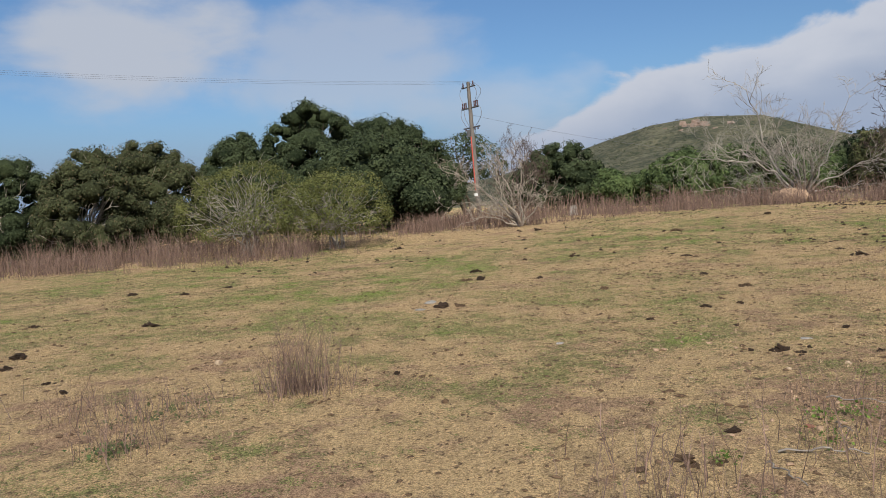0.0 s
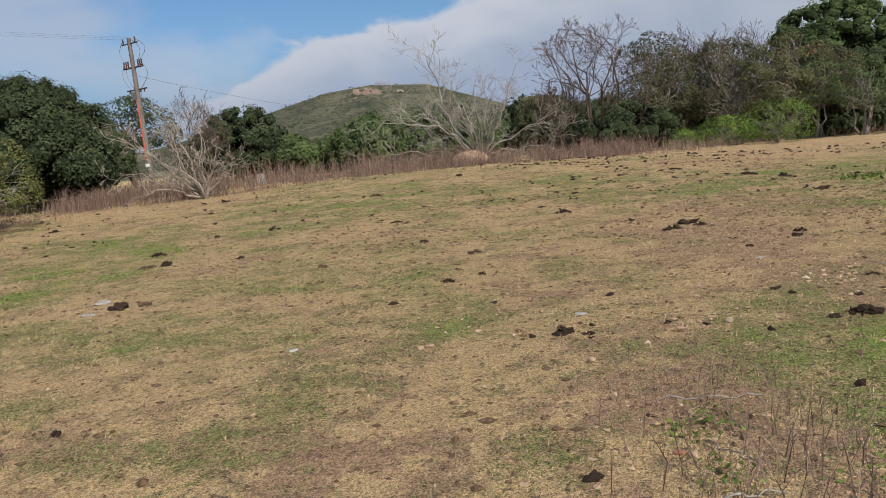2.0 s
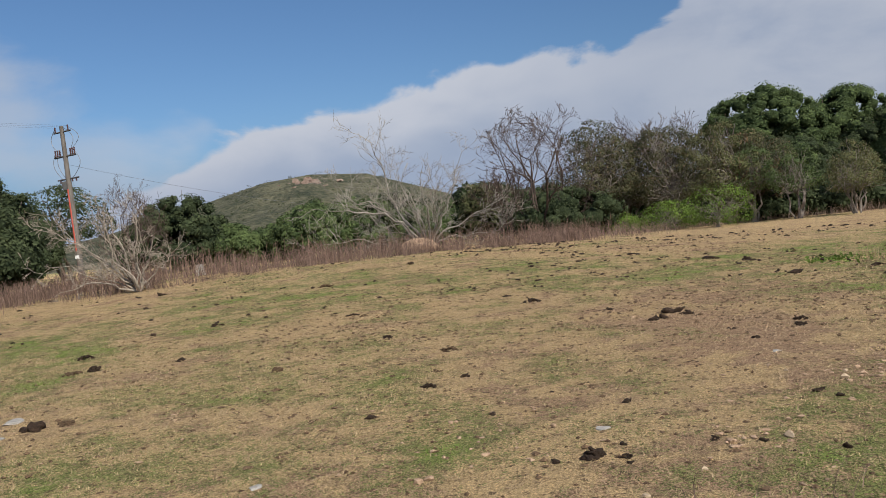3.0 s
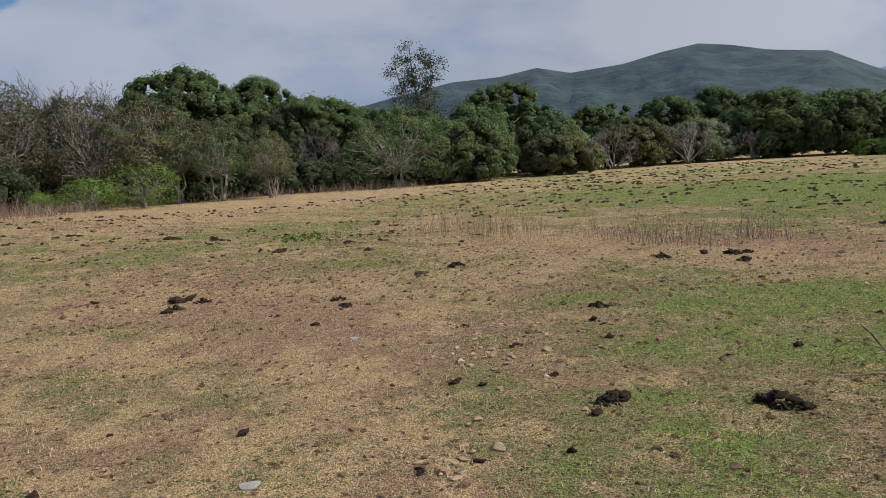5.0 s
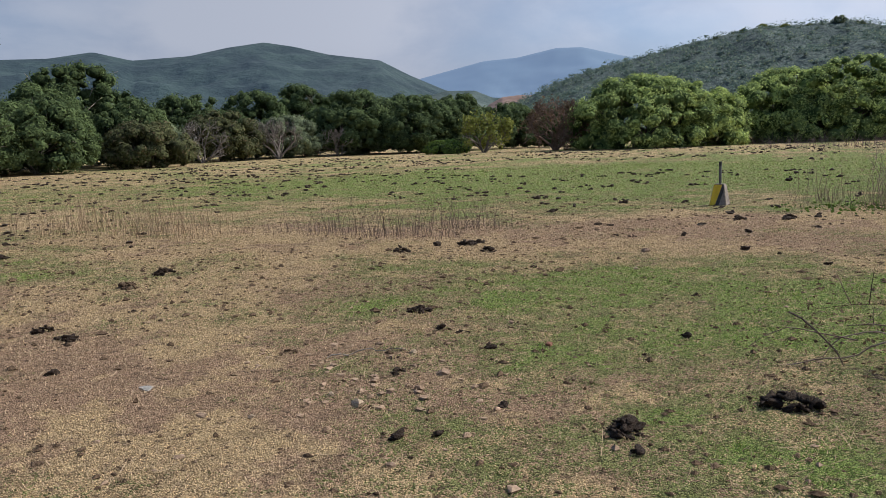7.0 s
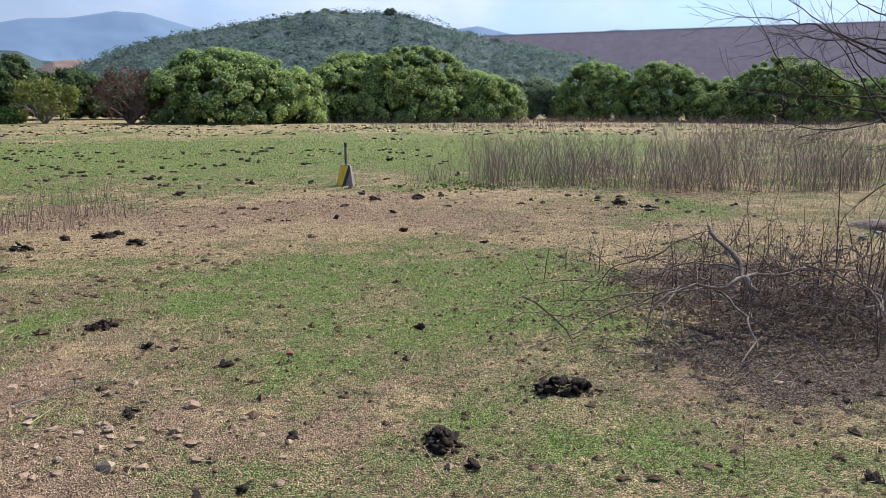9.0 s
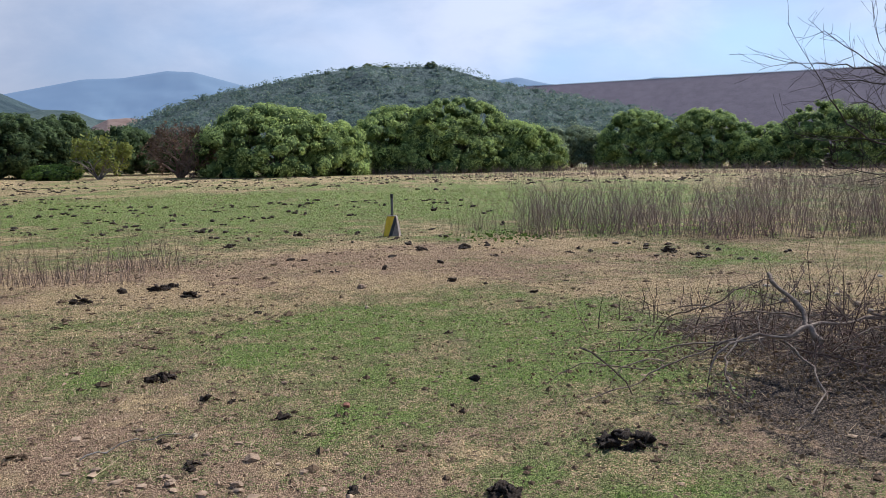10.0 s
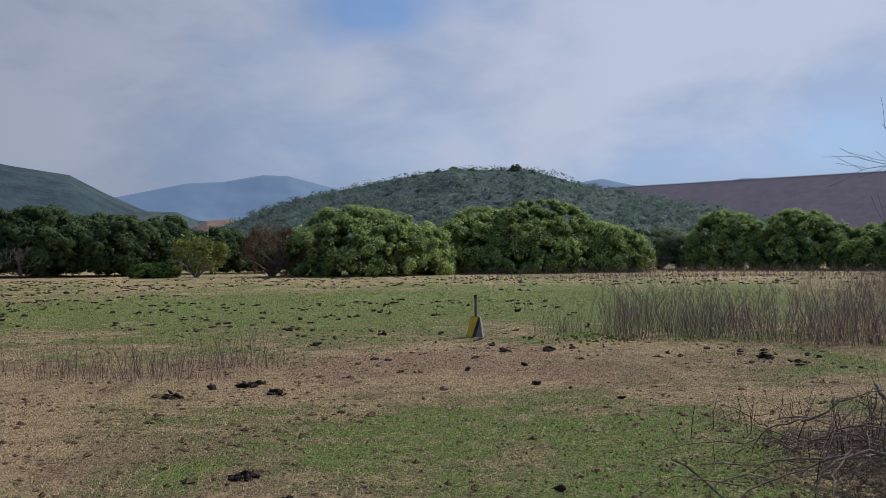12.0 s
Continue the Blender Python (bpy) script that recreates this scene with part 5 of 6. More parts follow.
def weeds(cx, cy, rr, k, size, seed, mat, label):
    r = np.random.default_rng(seed)
    x, y = cx + r.normal(size=k) * rr, cy + r.normal(size=k) * rr
    c = np.stack([x, y, relief(x, y) + r.uniform(0.005, 0.07, k)], 1)
    v, f = leaf_quads(c, r.normal(size=(k, 3)) * 0.7 + (0, 0, 1), size, r)
    tagged(new("weeds", mesh_of("weeds", v, f, mat)), label, "weeds", kind="stuff")


weeds(2.35, 1.85, 0.14, 110, 0.026, 331, m_leaf_light, "small fresh green weeds in dry turf")
weeds(2.9, 2.5, 0.22, 110, 0.026, 332, m_leaf_light, "small fresh green weeds in dry turf")
weeds(5.05, -2.8, 0.10, 120, 0.03, 333, m_leaf_mid, "green leaves at the foot of dry stems")
weeds(4.3, -3.4, 0.30, 140, 0.035, 334, m_leaf_olive, "dull green weeds in dry turf")
weeds(-13.0, 8.0, 0.55, 200, 0.09, 335, m_leaf_light, "green weeds among straw-coloured stems")
weeds(2.3, 15.3, 0.6, 200, 0.07, 336, m_leaf_light, "green weeds beside the marker")
weeds(1.55, 4.9, 0.22, 160, 0.022, 337, m_leaf_green, "green weeds beside the brushwood")

# ---- brushwood heap ----
r = np.random.default_rng(401)
heap = base("brushwood_heap", 3.2, 5.6, 0.0, "tangled heap of dead branches and twigs on the turf", "brushwood")


def strand(pts, r0, r1, sides=6, k=14):
    """A smooth bent branch through a few points."""
    pts = np.array(pts, float)
    t = np.linspace(0, 1, len(pts))
    u = np.linspace(0, 1, k)
    c = np.stack([np.interp(u, t, pts[:, j]) for j in range(3)], 1)
    c[1:-1] = (c[:-2] + 2 * c[1:-1] + c[2:]) / 4
    knob = 1 + 0.22 * np.sin(np.arange(k) * 2.3 + r0 * 900) * np.cos(np.arange(k) * 1.1)
    c[1:-1] += 0.012 * np.stack([np.sin(np.arange(1, k - 1) * 1.9 + r0 * 500), np.cos(np.arange(1, k - 1) * 2.4 + r1 * 700), np.sin(np.arange(1, k - 1) * 1.3)], 1)
    return tube(c - (3.2, 5.6, 0), np.linspace(r0, r1, k) * knob, sides)


part("forked_branch", mesh_of("forked_branch", *strand([(2.48, 5.70, 0.66), (2.44, 5.55, 0.60), (2.50, 5.35, 0.52), (2.46, 5.12, 0.41), (2.42, 5.03, 0.37), (2.5, 4.98, 0.28)], 0.014, 0.023, 8), m_branch, True), heap, "thick grey forked branch")
part("forked_branch", mesh_of("forked_branch", *strand([(2.43, 5.04, 0.38), (2.25, 4.95, 0.33), (2.0, 5.0, 0.34), (1.75, 4.92, 0.30), (1.6, 4.8, 0.14)], 0.015, 0.006, 8), m_branch, True), heap, "thick grey forked branch")
part("forked_branch", mesh_of("forked_branch", *strand([(2.45, 5.06, 0.38), (3.0, 5.4, 0.32), (3.5, 5.7, 0.3), (4.0, 5.6, 0.22)], 0.013, 0.005, 6), m_branch, True), heap, "thick grey forked branch")
for pts, r0 in [([(2.2, 5.0, 0.30), (2.25, 4.7, 0.22), (2.15, 4.35, 0.10), (1.80, 4.05, 0.01)], 0.010), ([(1.95, 5.05, 0.33), (1.7, 4.8, 0.24), (1.62, 4.55, 0.12), (1.7, 4.4, 0.02)], 0.009), ([(1.9, 5.0, 0.32), (1.5, 5.0, 0.2), (1.1, 4.9, 0.05), (0.75, 4.75, 0.01)], 0.008),
                ([(2.4, 5.1, 0.3), (2.0, 5.4, 0.2), (1.5, 5.7, 0.08), (1.2, 5.9, 0.02)], 0.009), ([(2.5, 5.2, 0.4), (2.3, 5.5, 0.42), (2.0, 5.6, 0.3), (1.75, 5.6, 0.18)], 0.008), ([(3.3, 5.6, 0.33), (3.5, 5.0, 0.25), (3.2, 4.5, 0.15), (3.05, 4.2, 0.01)], 0.009)]:
    part("branch", mesh_of("branch", *strand(pts, r0, r0 * 0.45, 5), m_branch, True), heap)
s = Soup()
for k in range(430):
    a0 = np.array((r.normal(3.3, 0.85), r.normal(5.7, 0.75), r.uniform(0.0, 0.25)))
    d = r.normal(size=3) * (1, 1, 0.45) + (-0.1, -0.1, 0.25)
    d /= np.linalg.norm(d)
    ln = r.uniform(0.2, 0.8)
    pts = [a0]
    for j in range(4):
        d = d + r.normal(size=3) * 0.28 - (0, 0, 0.12 * j)
        d /= np.linalg.norm(d)
        pts.append(pts[-1] + d * ln / 4)
    pts = np.array(pts)
    pts[:, 2] = np.clip(pts[:, 2], 0.005, 0.75)
    s.add(*tube(pts - (3.2, 5.6, 0), np.linspace(1, 0.4, 5) * r.uniform(0.0022, 0.0055), 3))
part("branchwork", s.mesh("branchwork", m_heap_twig), heap, "tangle of thin brown twigs")
s = Soup()
for k in range(110):
    a0 = np.array((r.normal(3.1, 0.8), r.normal(5.35, 0.7), r.uniform(0.05, 0.4)))
    d = r.normal(size=3) * (1, 1, 0.35)
    d /= np.linalg.norm(d)
    pts = [a0]
    for j in range(6):
        d = d + r.normal(size=3) * 0.25 - (0, 0, 0.07 * j)
        d /= np.linalg.norm(d)
        pts.append(pts[-1] + d * r.uniform(0.05, 0.16))
    pts = np.array(pts)
    pts[:, 2] = np.clip(pts[:, 2], 0.01, 0.7)
    s.add(*tube(pts - (3.2, 5.6, 0), np.linspace(1, 0.45, 7) * r.uniform(0.003, 0.0075), 5))
part("twigwork", s.mesh("twigwork", m_branch), heap, "pale curved twigs")
k = 190
x, y = r.normal(3.7, 0.9, k), r.normal(5.8, 0.7, k)
stand("upright_twigs", x, y, 0.55, m_brown_stem, "upright dry stems through the brushwood", 402, 0.0028, 0.26, 5)
k = 130
x, y = r.normal(4.2, 0.8, k), r.normal(5.2, 0.7, k)
stand("upright_twigs", x, y, 0.85, m_brown_stem, "tall single dry stems in the brushwood", 404, 0.0034, 0.1, 2)
k = 60
x, y = r.normal(2.6, 0.6, k), r.normal(6.9, 0.5, k)
stand("upright_twigs", x, y, 0.5, m_brown_stem, "upright dry stems beside the brushwood", 403, 0.0028, 0.18, 4)
k = 7000
x, y = r.normal(3.5, 1.2, k), r.normal(5.1, 1.0, k)
c = np.stack([x, y, relief(x, y) + 0.008 + np.abs(r.normal(size=k)) * 0.02], 1)
v, f = leaf_quads(c, r.normal(size=(k, 3)) * 0.7 + (0, 0, 1), 0.028, r)
tagged(new("leaf_litter", mesh_of("leaf_litter", v, f, m_leaf_brown)), "withered brown leaves under the brushwood", "litter", kind="stuff")

# ---- the leaning tree whose boughs hang into view ----
ob = base("overhanging_tree", 6.6, 5.6, 0.0, "bare tree with dark thin boughs and few fresh leaves", "tree")
r = np.random.default_rng(411)
FOOT = np.array((6.6, 5.6, 0.0))
s, tw, tips = Soup(), Soup(), []
crotch = np.array((6.1, 5.6, 1.25))
s.add(*tube(limb_path((0, 0, -0.05), crotch - FOOT, r, 5, 0.03), np.linspace(0.11, 0.075, 5), 9))
for start, bend, end in [((4.64, 6.20, 1.82), (3.60, 6.00, 2.22), (2.98, 5.90, 2.55)), ((3.84, 6.20, 2.21), (3.33, 6.00, 2.29), (2.72, 5.90, 2.30)), ((3.88, 6.40, 1.63), (3.34, 6.20, 1.87), (2.93, 6.10, 2.45)),
                        ((4.43, 6.00, 2.19), (3.51, 5.80, 2.12), (2.86, 5.70, 2.17)), ((4.93, 6.50, 1.55), (3.78, 6.30, 1.92), (3.36, 6.20, 2.19)), ((4.23, 5.90, 1.29), (3.60, 5.70, 1.96), (3.31, 5.60, 2.18)),
                        ((4.80, 6.30, 1.68), (3.71, 6.10, 1.70), (2.95, 6.00, 1.69)), ((4.64, 6.10, 1.62), (3.70, 5.90, 1.39), (2.93, 5.80, 1.50)), ((4.77, 6.40, 2.25), (4.04, 6.20, 2.44), (3.68, 6.10, 2.65)),
                        ((4.77, 6.60, 1.63), (4.15, 6.40, 1.98), (3.72, 6.30, 2.52)), ((4.51, 6.00, 2.00), (3.87, 5.80, 2.10), (3.26, 5.70, 1.91)), ((4.75, 6.10, 1.13), (4.11, 5.90, 0.94), (3.74, 5.80, 0.69))]:
    p = np.array([crotch + (np.array(start) - crotch) * q for q in (0.0, 0.35, 0.7)] + [start, bend, end])
    u, q = np.linspace(0, 1, 22), np.array([0, 0.14, 0.28, 0.42, 0.72, 1.0])
    p = np.stack([np.interp(u, q, p[:, j]) for j in range(3)], 1)
    for j in range(3):
        p[1:-1] = (p[:-2] + 2 * p[1:-1] + p[2:]) / 4
    p[1:-1] += r.normal(size=(20, 3)) * 0.008
    s.add(*tube(p - FOOT, np.interp(u, (0, 0.4, 1), (0.022, 0.010, 0.0022)), 6))
    for j in range(9):
        i = int(r.integers(9, 22))
        d = (p[i] - p[i - 1]) / np.linalg.norm(p[i] - p[i - 1]) * 0.9 + r.normal(size=3) * (0.45, 0.3, 0.6)
        out2 = []
        grow(out2, r, p[i], d, r.uniform(0.15, 0.48), 0.0026, 1, 3, 0.7, 0.0, 0.0, None, 0.16)
        for pts, rr, dep in out2:
            tw.add(*tube(pts - FOOT, np.maximum(rr, 0.0012), 4))
            tips.append(pts[-1])
part("trunk", s.mesh("trunk", m_dark_twig, True), ob)
part("branchwork", tw.mesh("branchwork", m_dark_twig), ob)
# unseen upper boughs, added so leaves at their tips dapple the turf with shade
for e in [(7.4, 6.6, 4.2), (6.2, 7.0, 3.9), (5.4, 5.0, 3.6), (7.6, 4.8, 3.9), (6.4, 5.9, 4.8), (8.2, 5.8, 3.6), (5.6, 6.4, 4.3), (5.0, 4.4, 2.9)]:
    out2 = []
    grow(out2, r, crotch, np.array(e) - crotch, np.linalg.norm(np.array(e) - crotch) * 0.62, 0.035, 4, 3, 0.7, 0.02)
    for pts, rr, dep in out2:
        if pts[:, 0].min() > 4.0:
            (s if dep > 2 else tw).add(*tube(pts - FOOT, np.maximum(rr, 0.003), 5 if dep > 2 else 4))
            if dep == 0:
                tips.append(pts[-1])
tips = np.array(tips)
c = np.concatenate([tips[r.integers(0, len(tips), 2400)] + r.normal(size=(2400, 3)) * 0.05, np.array((3.62, 6.55, 1.75)) + r.normal(size=(70, 3)) * (0.09, 0.09, 0.05), np.array((3.68, 6.2, 2.45)) + r.normal(size=(60, 3)) * (0.1, 0.1, 0.08), np.array((4.3, 6.3, 2.05)) + r.normal(size=(110, 3)) * (0.22, 0.2, 0.14)])
v, f = leaf_quads(c, r.normal(size=c.shape) + (0, 0, 0.5), 0.06, r)
part("leaves", mesh_of("leaves", v, f, m_leaf_fresh), ob, "sparse fresh yellow-green leaves, with an added unseen crown for shade")

# ---- dung, stones and crumbs ----


def lump_mesh(name, r, mat, flat=0.7, rough=0.25, cuts=2, sharp=False):
    bm = bmesh.new()
    bmesh.ops.create_icosphere(bm, subdivisions=cuts, radius=0.5)
    o = Vector(r.uniform(-50, 50, 3))
    for v in bm.verts:
        n = noise.noise(v.co * 2.2 + o) * rough + noise.noise(v.co * 5.5 + o) * rough * 0.7 + noise.noise(v.co * 11 + o) * rough * 0.5
        v.co = v.co * (1 + n)
        v.co.z *= flat
    if sharp:
        for k in range(9):
            n = Vector(sphere_points(1, r)[0])
            d = r.uniform(0.24, 0.40)
            for v in bm.verts:
                over = v.co.dot(n) - d
                if over > 0:
                    v.co -= n * over
    me = bpy.data.meshes.new(name)
    bm.to_mesh(me)
    bm.free()
    for p in me.polygons:
        p.use_smooth = not sharp
    me.materials.append(mat)
    return me


r = np.random.default_rng(501)
LUMPS = [lump_mesh("lump", r, m_dung, 0.7, 0.85, 2) for _ in range(6)]
BROWN = [lump_mesh("lump", r, m_brown_dung, 0.5, 0.6, 2) for _ in range(4)]


def dung(x, y, size, r, kind, lumps, label):
    """A heap of lumps about as wide as size; kind: heap, flat or single."""
    ob = base("dung_pile", x, y, float(relief(x, y)) - 0.006, label, "dung", "dung on the pasture")
    n = {"heap": 13, "flat": 10, "single": 2}[kind] if size < 0.17 else {"heap": 24, "flat": 17, "single": 3}[kind]
    turn = r.uniform(0, 3.14)
    for k in range(n):
        a, q = r.uniform(0, 6.28), math.sqrt(r.uniform(0, 1))
        s = size * r.uniform(0.13, 0.26) if n > 3 else size * r.uniform(0.45, 0.85)
        w = (0.40 * size) * q if n > 3 else 0.2 * size * (n - 1)
        b = part("lump", lumps[r.integers(0, len(lumps))], ob)
        up = 0.32 * size * (1 - q) ** 1.1 * r.uniform(0.5, 1) if kind == "heap" else 0.14 * size * (1 - q)
        px, py = math.cos(a) * w * 1.25, math.sin(a) * w * 0.75
        b.location = (px * math.cos(turn) - py * math.sin(turn), px * math.sin(turn) + py * math.cos(turn), s * 0.2 + up)
        b.scale = (s * r.uniform(0.9, 1.5), s * r.uniform(0.6, 1.0), s * r.uniform(0.6, 1.0) * (0.8 if kind == "flat" else 1.0))
        b.rotation_euler = (r.uniform(-0.6, 0.6), r.uniform(-0.6, 0.6), r.uniform(0, 6.28))
    if n > 3 and lumps is LUMPS:
        for k in range(9):          # crumbs round the heap
            a, q, s = r.uniform(0, 6.28), size * r.uniform(0.5, 1.0), size * r.uniform(0.03, 0.09)
            b = part("crumb", BROWN[r.integers(0, len(BROWN))], ob)
            b.location, b.scale, b.rotation_euler = (math.cos(a) * q, math.sin(a) * q, 0.006 + s * 0.15), (s * 1.3, s, s), (0, 0, a)
    return ob


HEAPS = [(-0.03, 3.38, 0.26), (0.77, 4.00, 0.33), (-2.18, 5.65, 0.22), (-3.91, 9.00, 0.25), (-3.23, 9.70, 0.26), (-3.13, 9.94, 0.23), (0.07, 6.84, 0.11),
         (-1.37, 10.98, 0.16), (-1.12, 11.00, 0.16), (4.31, 12.27, 0.35), (-5.00, 4.19, 0.20), (-6.19, 2.57, 0.27), (-6.48, 3.04, 0.21), (-4.85, 5.03, 0.12),
         (-6.07, 6.83, 0.32), (-14.81, 6.30, 0.57), (-2.53, -0.47, 0.19), (0.23, 0.97, 0.22), (0.30, 1.19, 0.13), (0.02, 1.83, 0.10), (-1.88, 0.78, 0.08),
         (-6.78, -1.63, 0.21), (-5.89, -6.12, 0.29), (-10.39, -5.92, 0.28), (3.55, -7.32, 0.19), (-2.89, -12.17, 0.22)]
FLATS = [(-2.75, 9.24, 0.32), (0.26, 13.52, 0.40), (1.06, 13.51, 0.40), (2.70, 12.48, 0.19), (4.65, 11.78, 0.29), (1.91, 9.67, 0.11), (-1.54, 5.03, 0.13),
         (-1.76, 4.25, 0.10), (-3.17, 14.49, 0.33), (-4.53, 4.02, 0.23), (-4.74, 3.21, 0.16), (-1.58, 3.96, 0.16), (-0.12, 4.79, 0.09), (-9.39, 7.29, 0.29),
         (-11.13, 7.88, 0.33), (0.43, 1.20, 0.09), (0.36, 2.24, 0.08), (-6.46, 1.28, 0.11), (-10.11, -2.93, 0.28), (-11.11, 0.25, 0.20), (-9.79, 0.75, 0.41),
         (-6.24, -4.87, 0.24), (-7.31, -7.09, 0.32), (-13.41, -13.93, 0.68), (2.19, 1.51, 0.08), (3.04, -7.96, 0.35), (-2.67, -13.79, 0.35), (1.24, -10.93,
         0.22), (0.61, -8.57, 0.44), (3.82, -5.89, 0.16)]
SINGLES = [(-3.63, 9.63, 0.11), (-1.80, 8.07, 0.07), (-0.40, 11.13, 0.08), (0.46, 11.63, 0.09), (0.41, 9.87, 0.09), (0.81, 9.50, 0.07), (1.29, 8.85, 0.07), (0.10, 5.38, 0.08), (-1.20, 4.68, 0.07), (-1.74, 5.08, 0.09), (-0.75, 3.57, 0.06), (0.06, 3.14, 0.08), (-0.94, 3.05, 0.06), (-2.12, 16.36, 0.18), (-4.22, 17.49, 0.20), (1.41, 23.23, 0.21), (-6.82, 2.85, 0.16), (-3.84, 3.28, 0.08), (-10.73, 6.14, 0.14)]
SINGLES += [(-1.12, 2.94, 0.08), (0.15, 2.13, 0.05), (-0.01, 1.21, 0.05), (-1.25, 1.40, 0.06), (-7.73, 1.99, 0.09), (-2.97, -0.12, 0.07), (0.38, 2.56, 0.05), (-9.64, 2.38, 0.08), (-15.98, 5.69, 0.18), (-1.33, -0.88, 0.07), (-1.17, 0.25, 0.05), (0.31, 0.72, 0.05), (-21.61, -3.31, 0.23), (-18.25, -11.66, 0.38), (-18.57, -11.02, 0.29), (3.03, 1.17, 0.06), (1.74, 2.76, 0.07), (-1.89, -4.53, 0.14), (4.01, -5.22, 0.09), (2.32, -2.22, 0.07)]
OLD = [(-5.85, 6.01, 0.35), (-2.56, 4.21, 0.14), (-9.92, -2.65, 0.19), (-4.92, -0.46, 0.29), (-3.41, -0.48, 0.15), (-4.42, -2.72, 0.26), (-16.43, -5.10,
         0.46), (-5.69, -6.39, 0.29), (-2.10, -4.27, 0.24), (3.73, 1.06, 0.23), (3.68, 1.25, 0.13)]
for x, y, s in HEAPS:
    dung(x, y, min(s, 0.36) * 0.98, r, "heap", LUMPS, "heap of dark moist dung lumps on dry turf")
for x, y, s in FLATS:
    dung(x, y, min(s, 0.34), r, "flat", LUMPS, "flattened dark dung on dry turf")
for x, y, s in SINGLES:
    dung(x, y, min(s, 0.16) * 1.3, r, "single", LUMPS, "single dark dung lump on dry turf")
for x, y, s in OLD:
    dung(x, y, s, r, "flat" if s > 0.2 else "heap", BROWN, "old crumbling brown dung on dry turf")

PALE = [(-0.67, 8.19, 0.12), (1.11, 4.43, 0.04), (-1.27, 5.12, 0.04), (-1.67, 4.40, 0.09), (-1.54, 3.33, 0.13), (-1.77, 3.43, 0.07), (-2.04, 3.00, 0.06),
         (0.08, 2.31, 0.13), (0.62, 1.62, 0.09), (1.05, 1.20, 0.08), (2.49, -4.65, 0.18)]
OCHRE = [(-0.73, 9.49, 0.18), (-1.26, 5.42, 0.08), (-1.29, 4.02, 0.13), (-1.31, 3.68, 0.09), (-1.64, 3.75, 0.09), (-0.78, 3.07, 0.08), (-1.22, 2.18, 0.06),
         (0.12, 1.91, 0.10), (0.48, -0.20, 0.10), (0.44, -0.12, 0.10)]
RED = [(-0.81, 4.86, 0.12), (2.72, 1.60, 0.09)]
SLABS = [(-3.00, 3.22, 0.17), (-0.45, 1.11, 0.17), (0.37, -1.34, 0.19), (-2.39, -5.02, 0.42), (-1.61, -4.72, 0.27)]
for rows, mat, flat, label in ((PALE, m_stone, 0.6, "pale stone lying on the turf"), (OCHRE, m_ochre, 0.6, "ochre stone lying on the turf"), (RED, m_red, 0.4, "reddish flat stone on the turf"), (SLABS, m_grey_stone, 0.3, "flat grey stone sunk into the turf")):
    meshes = [lump_mesh("stone", r, mat, flat, 0.3, 3, True) for _ in range(4)]
    for k, (x, y, s) in enumerate(rows):
        b = tagged(new("stone", meshes[k % 4]), label, "stone", "stones on the pasture")
        s *= 0.8
        b.location = (x, y, float(relief(x, y)) + s * flat * (0.2 if flat > 0.35 else 0.05))
        b.scale, b.rotation_euler = (s, s * r.uniform(0.6, 0.95), s * (0.8 if flat > 0.35 else 0.5)), (0, 0, r.uniform(0, 6.28))
# rubble and stones behind the brushwood, and the sandy mound at the dead tree
meshes = [lump_mesh("rock", r, m_stone, 0.5, 0.3, 3, True), lump_mesh("rock", r, m_grey_stone, 0.4, 0.3, 3, True)]
for k in range(26):
    x, y, s = r.normal(4.9, 0.8), r.normal(7.3, 0.6), r.uniform(0.05, 0.15)
    b = tagged(new("stone", meshes[k % 2]), "pale stone in the rubble behind the brushwood", "stone", "rubble")
    b.location, b.scale, b.rotation_euler = (x, y, float(relief(x, y)) + 0.015), (s, s * 0.8, s * 0.7), (0, 0, r.uniform(0, 6))
m_boulder = simple("brown_boulder", (0.12, 0.085, 0.065), (0.24, 0.17, 0.13), 14.0, 0.95, 0.8, 0.02)
b = tagged(new("boulder", lump_mesh("boulder", r, m_boulder, 0.5, 0.2, 3)), "low brown boulder on the rubble mound", "boulder")
b.location, b.scale = (5.5, 7.7, float(relief(5.5, 7.7)) + 0.05), (0.62, 0.4, 0.42)
m_sand = simple("sandy_soil", (0.26, 0.17, 0.11), (0.42, 0.29, 0.19), 8.0, 1.0, 0.8, 0.03)
b = tagged(new("soil_mound", lump_mesh("soil_mound", r, m_sand, 0.55, 0.3, 3)), "mound of sandy soil at the dead tree's foot", "mound")
b.location, b.scale = (-33.4, -4.4, float(height(-33.4, -4.4)) + 0.2), (1.9, 1.9, 1.7)
b = tagged(new("marker_stone", mesh_of("marker_stone", *box_arrays(0, 0, -0.1, 0.5, 0.3, 0.5, 0.8), m_grey_stone)), "pale block of stone in the dry stems", "stone")
b.location = (-29.2, -14.25, float(height(-29.2, -14.25)) + 0.1)

ICO = bmesh.new()
bmesh.ops.create_icosphere(ICO, subdivisions=1, radius=0.5)
ico_v = np.array([v.co[:] for v in ICO.verts])
ico_f = np.array([[v.index for v in f.verts] for f in ICO.faces])
ICO.free()
oct_v = 0.55 * np.array([(1, 0, 0), (0, 1, 0), (-1, 0, 0), (0, -1, 0), (0, 0, 1), (0, 0, -1.0)])
oct_f = np.array([(0, 1, 4), (1, 2, 4), (2, 3, 4), (3, 0, 4), (1, 0, 5), (2, 1, 5), (3, 2, 5), (0, 3, 5)])


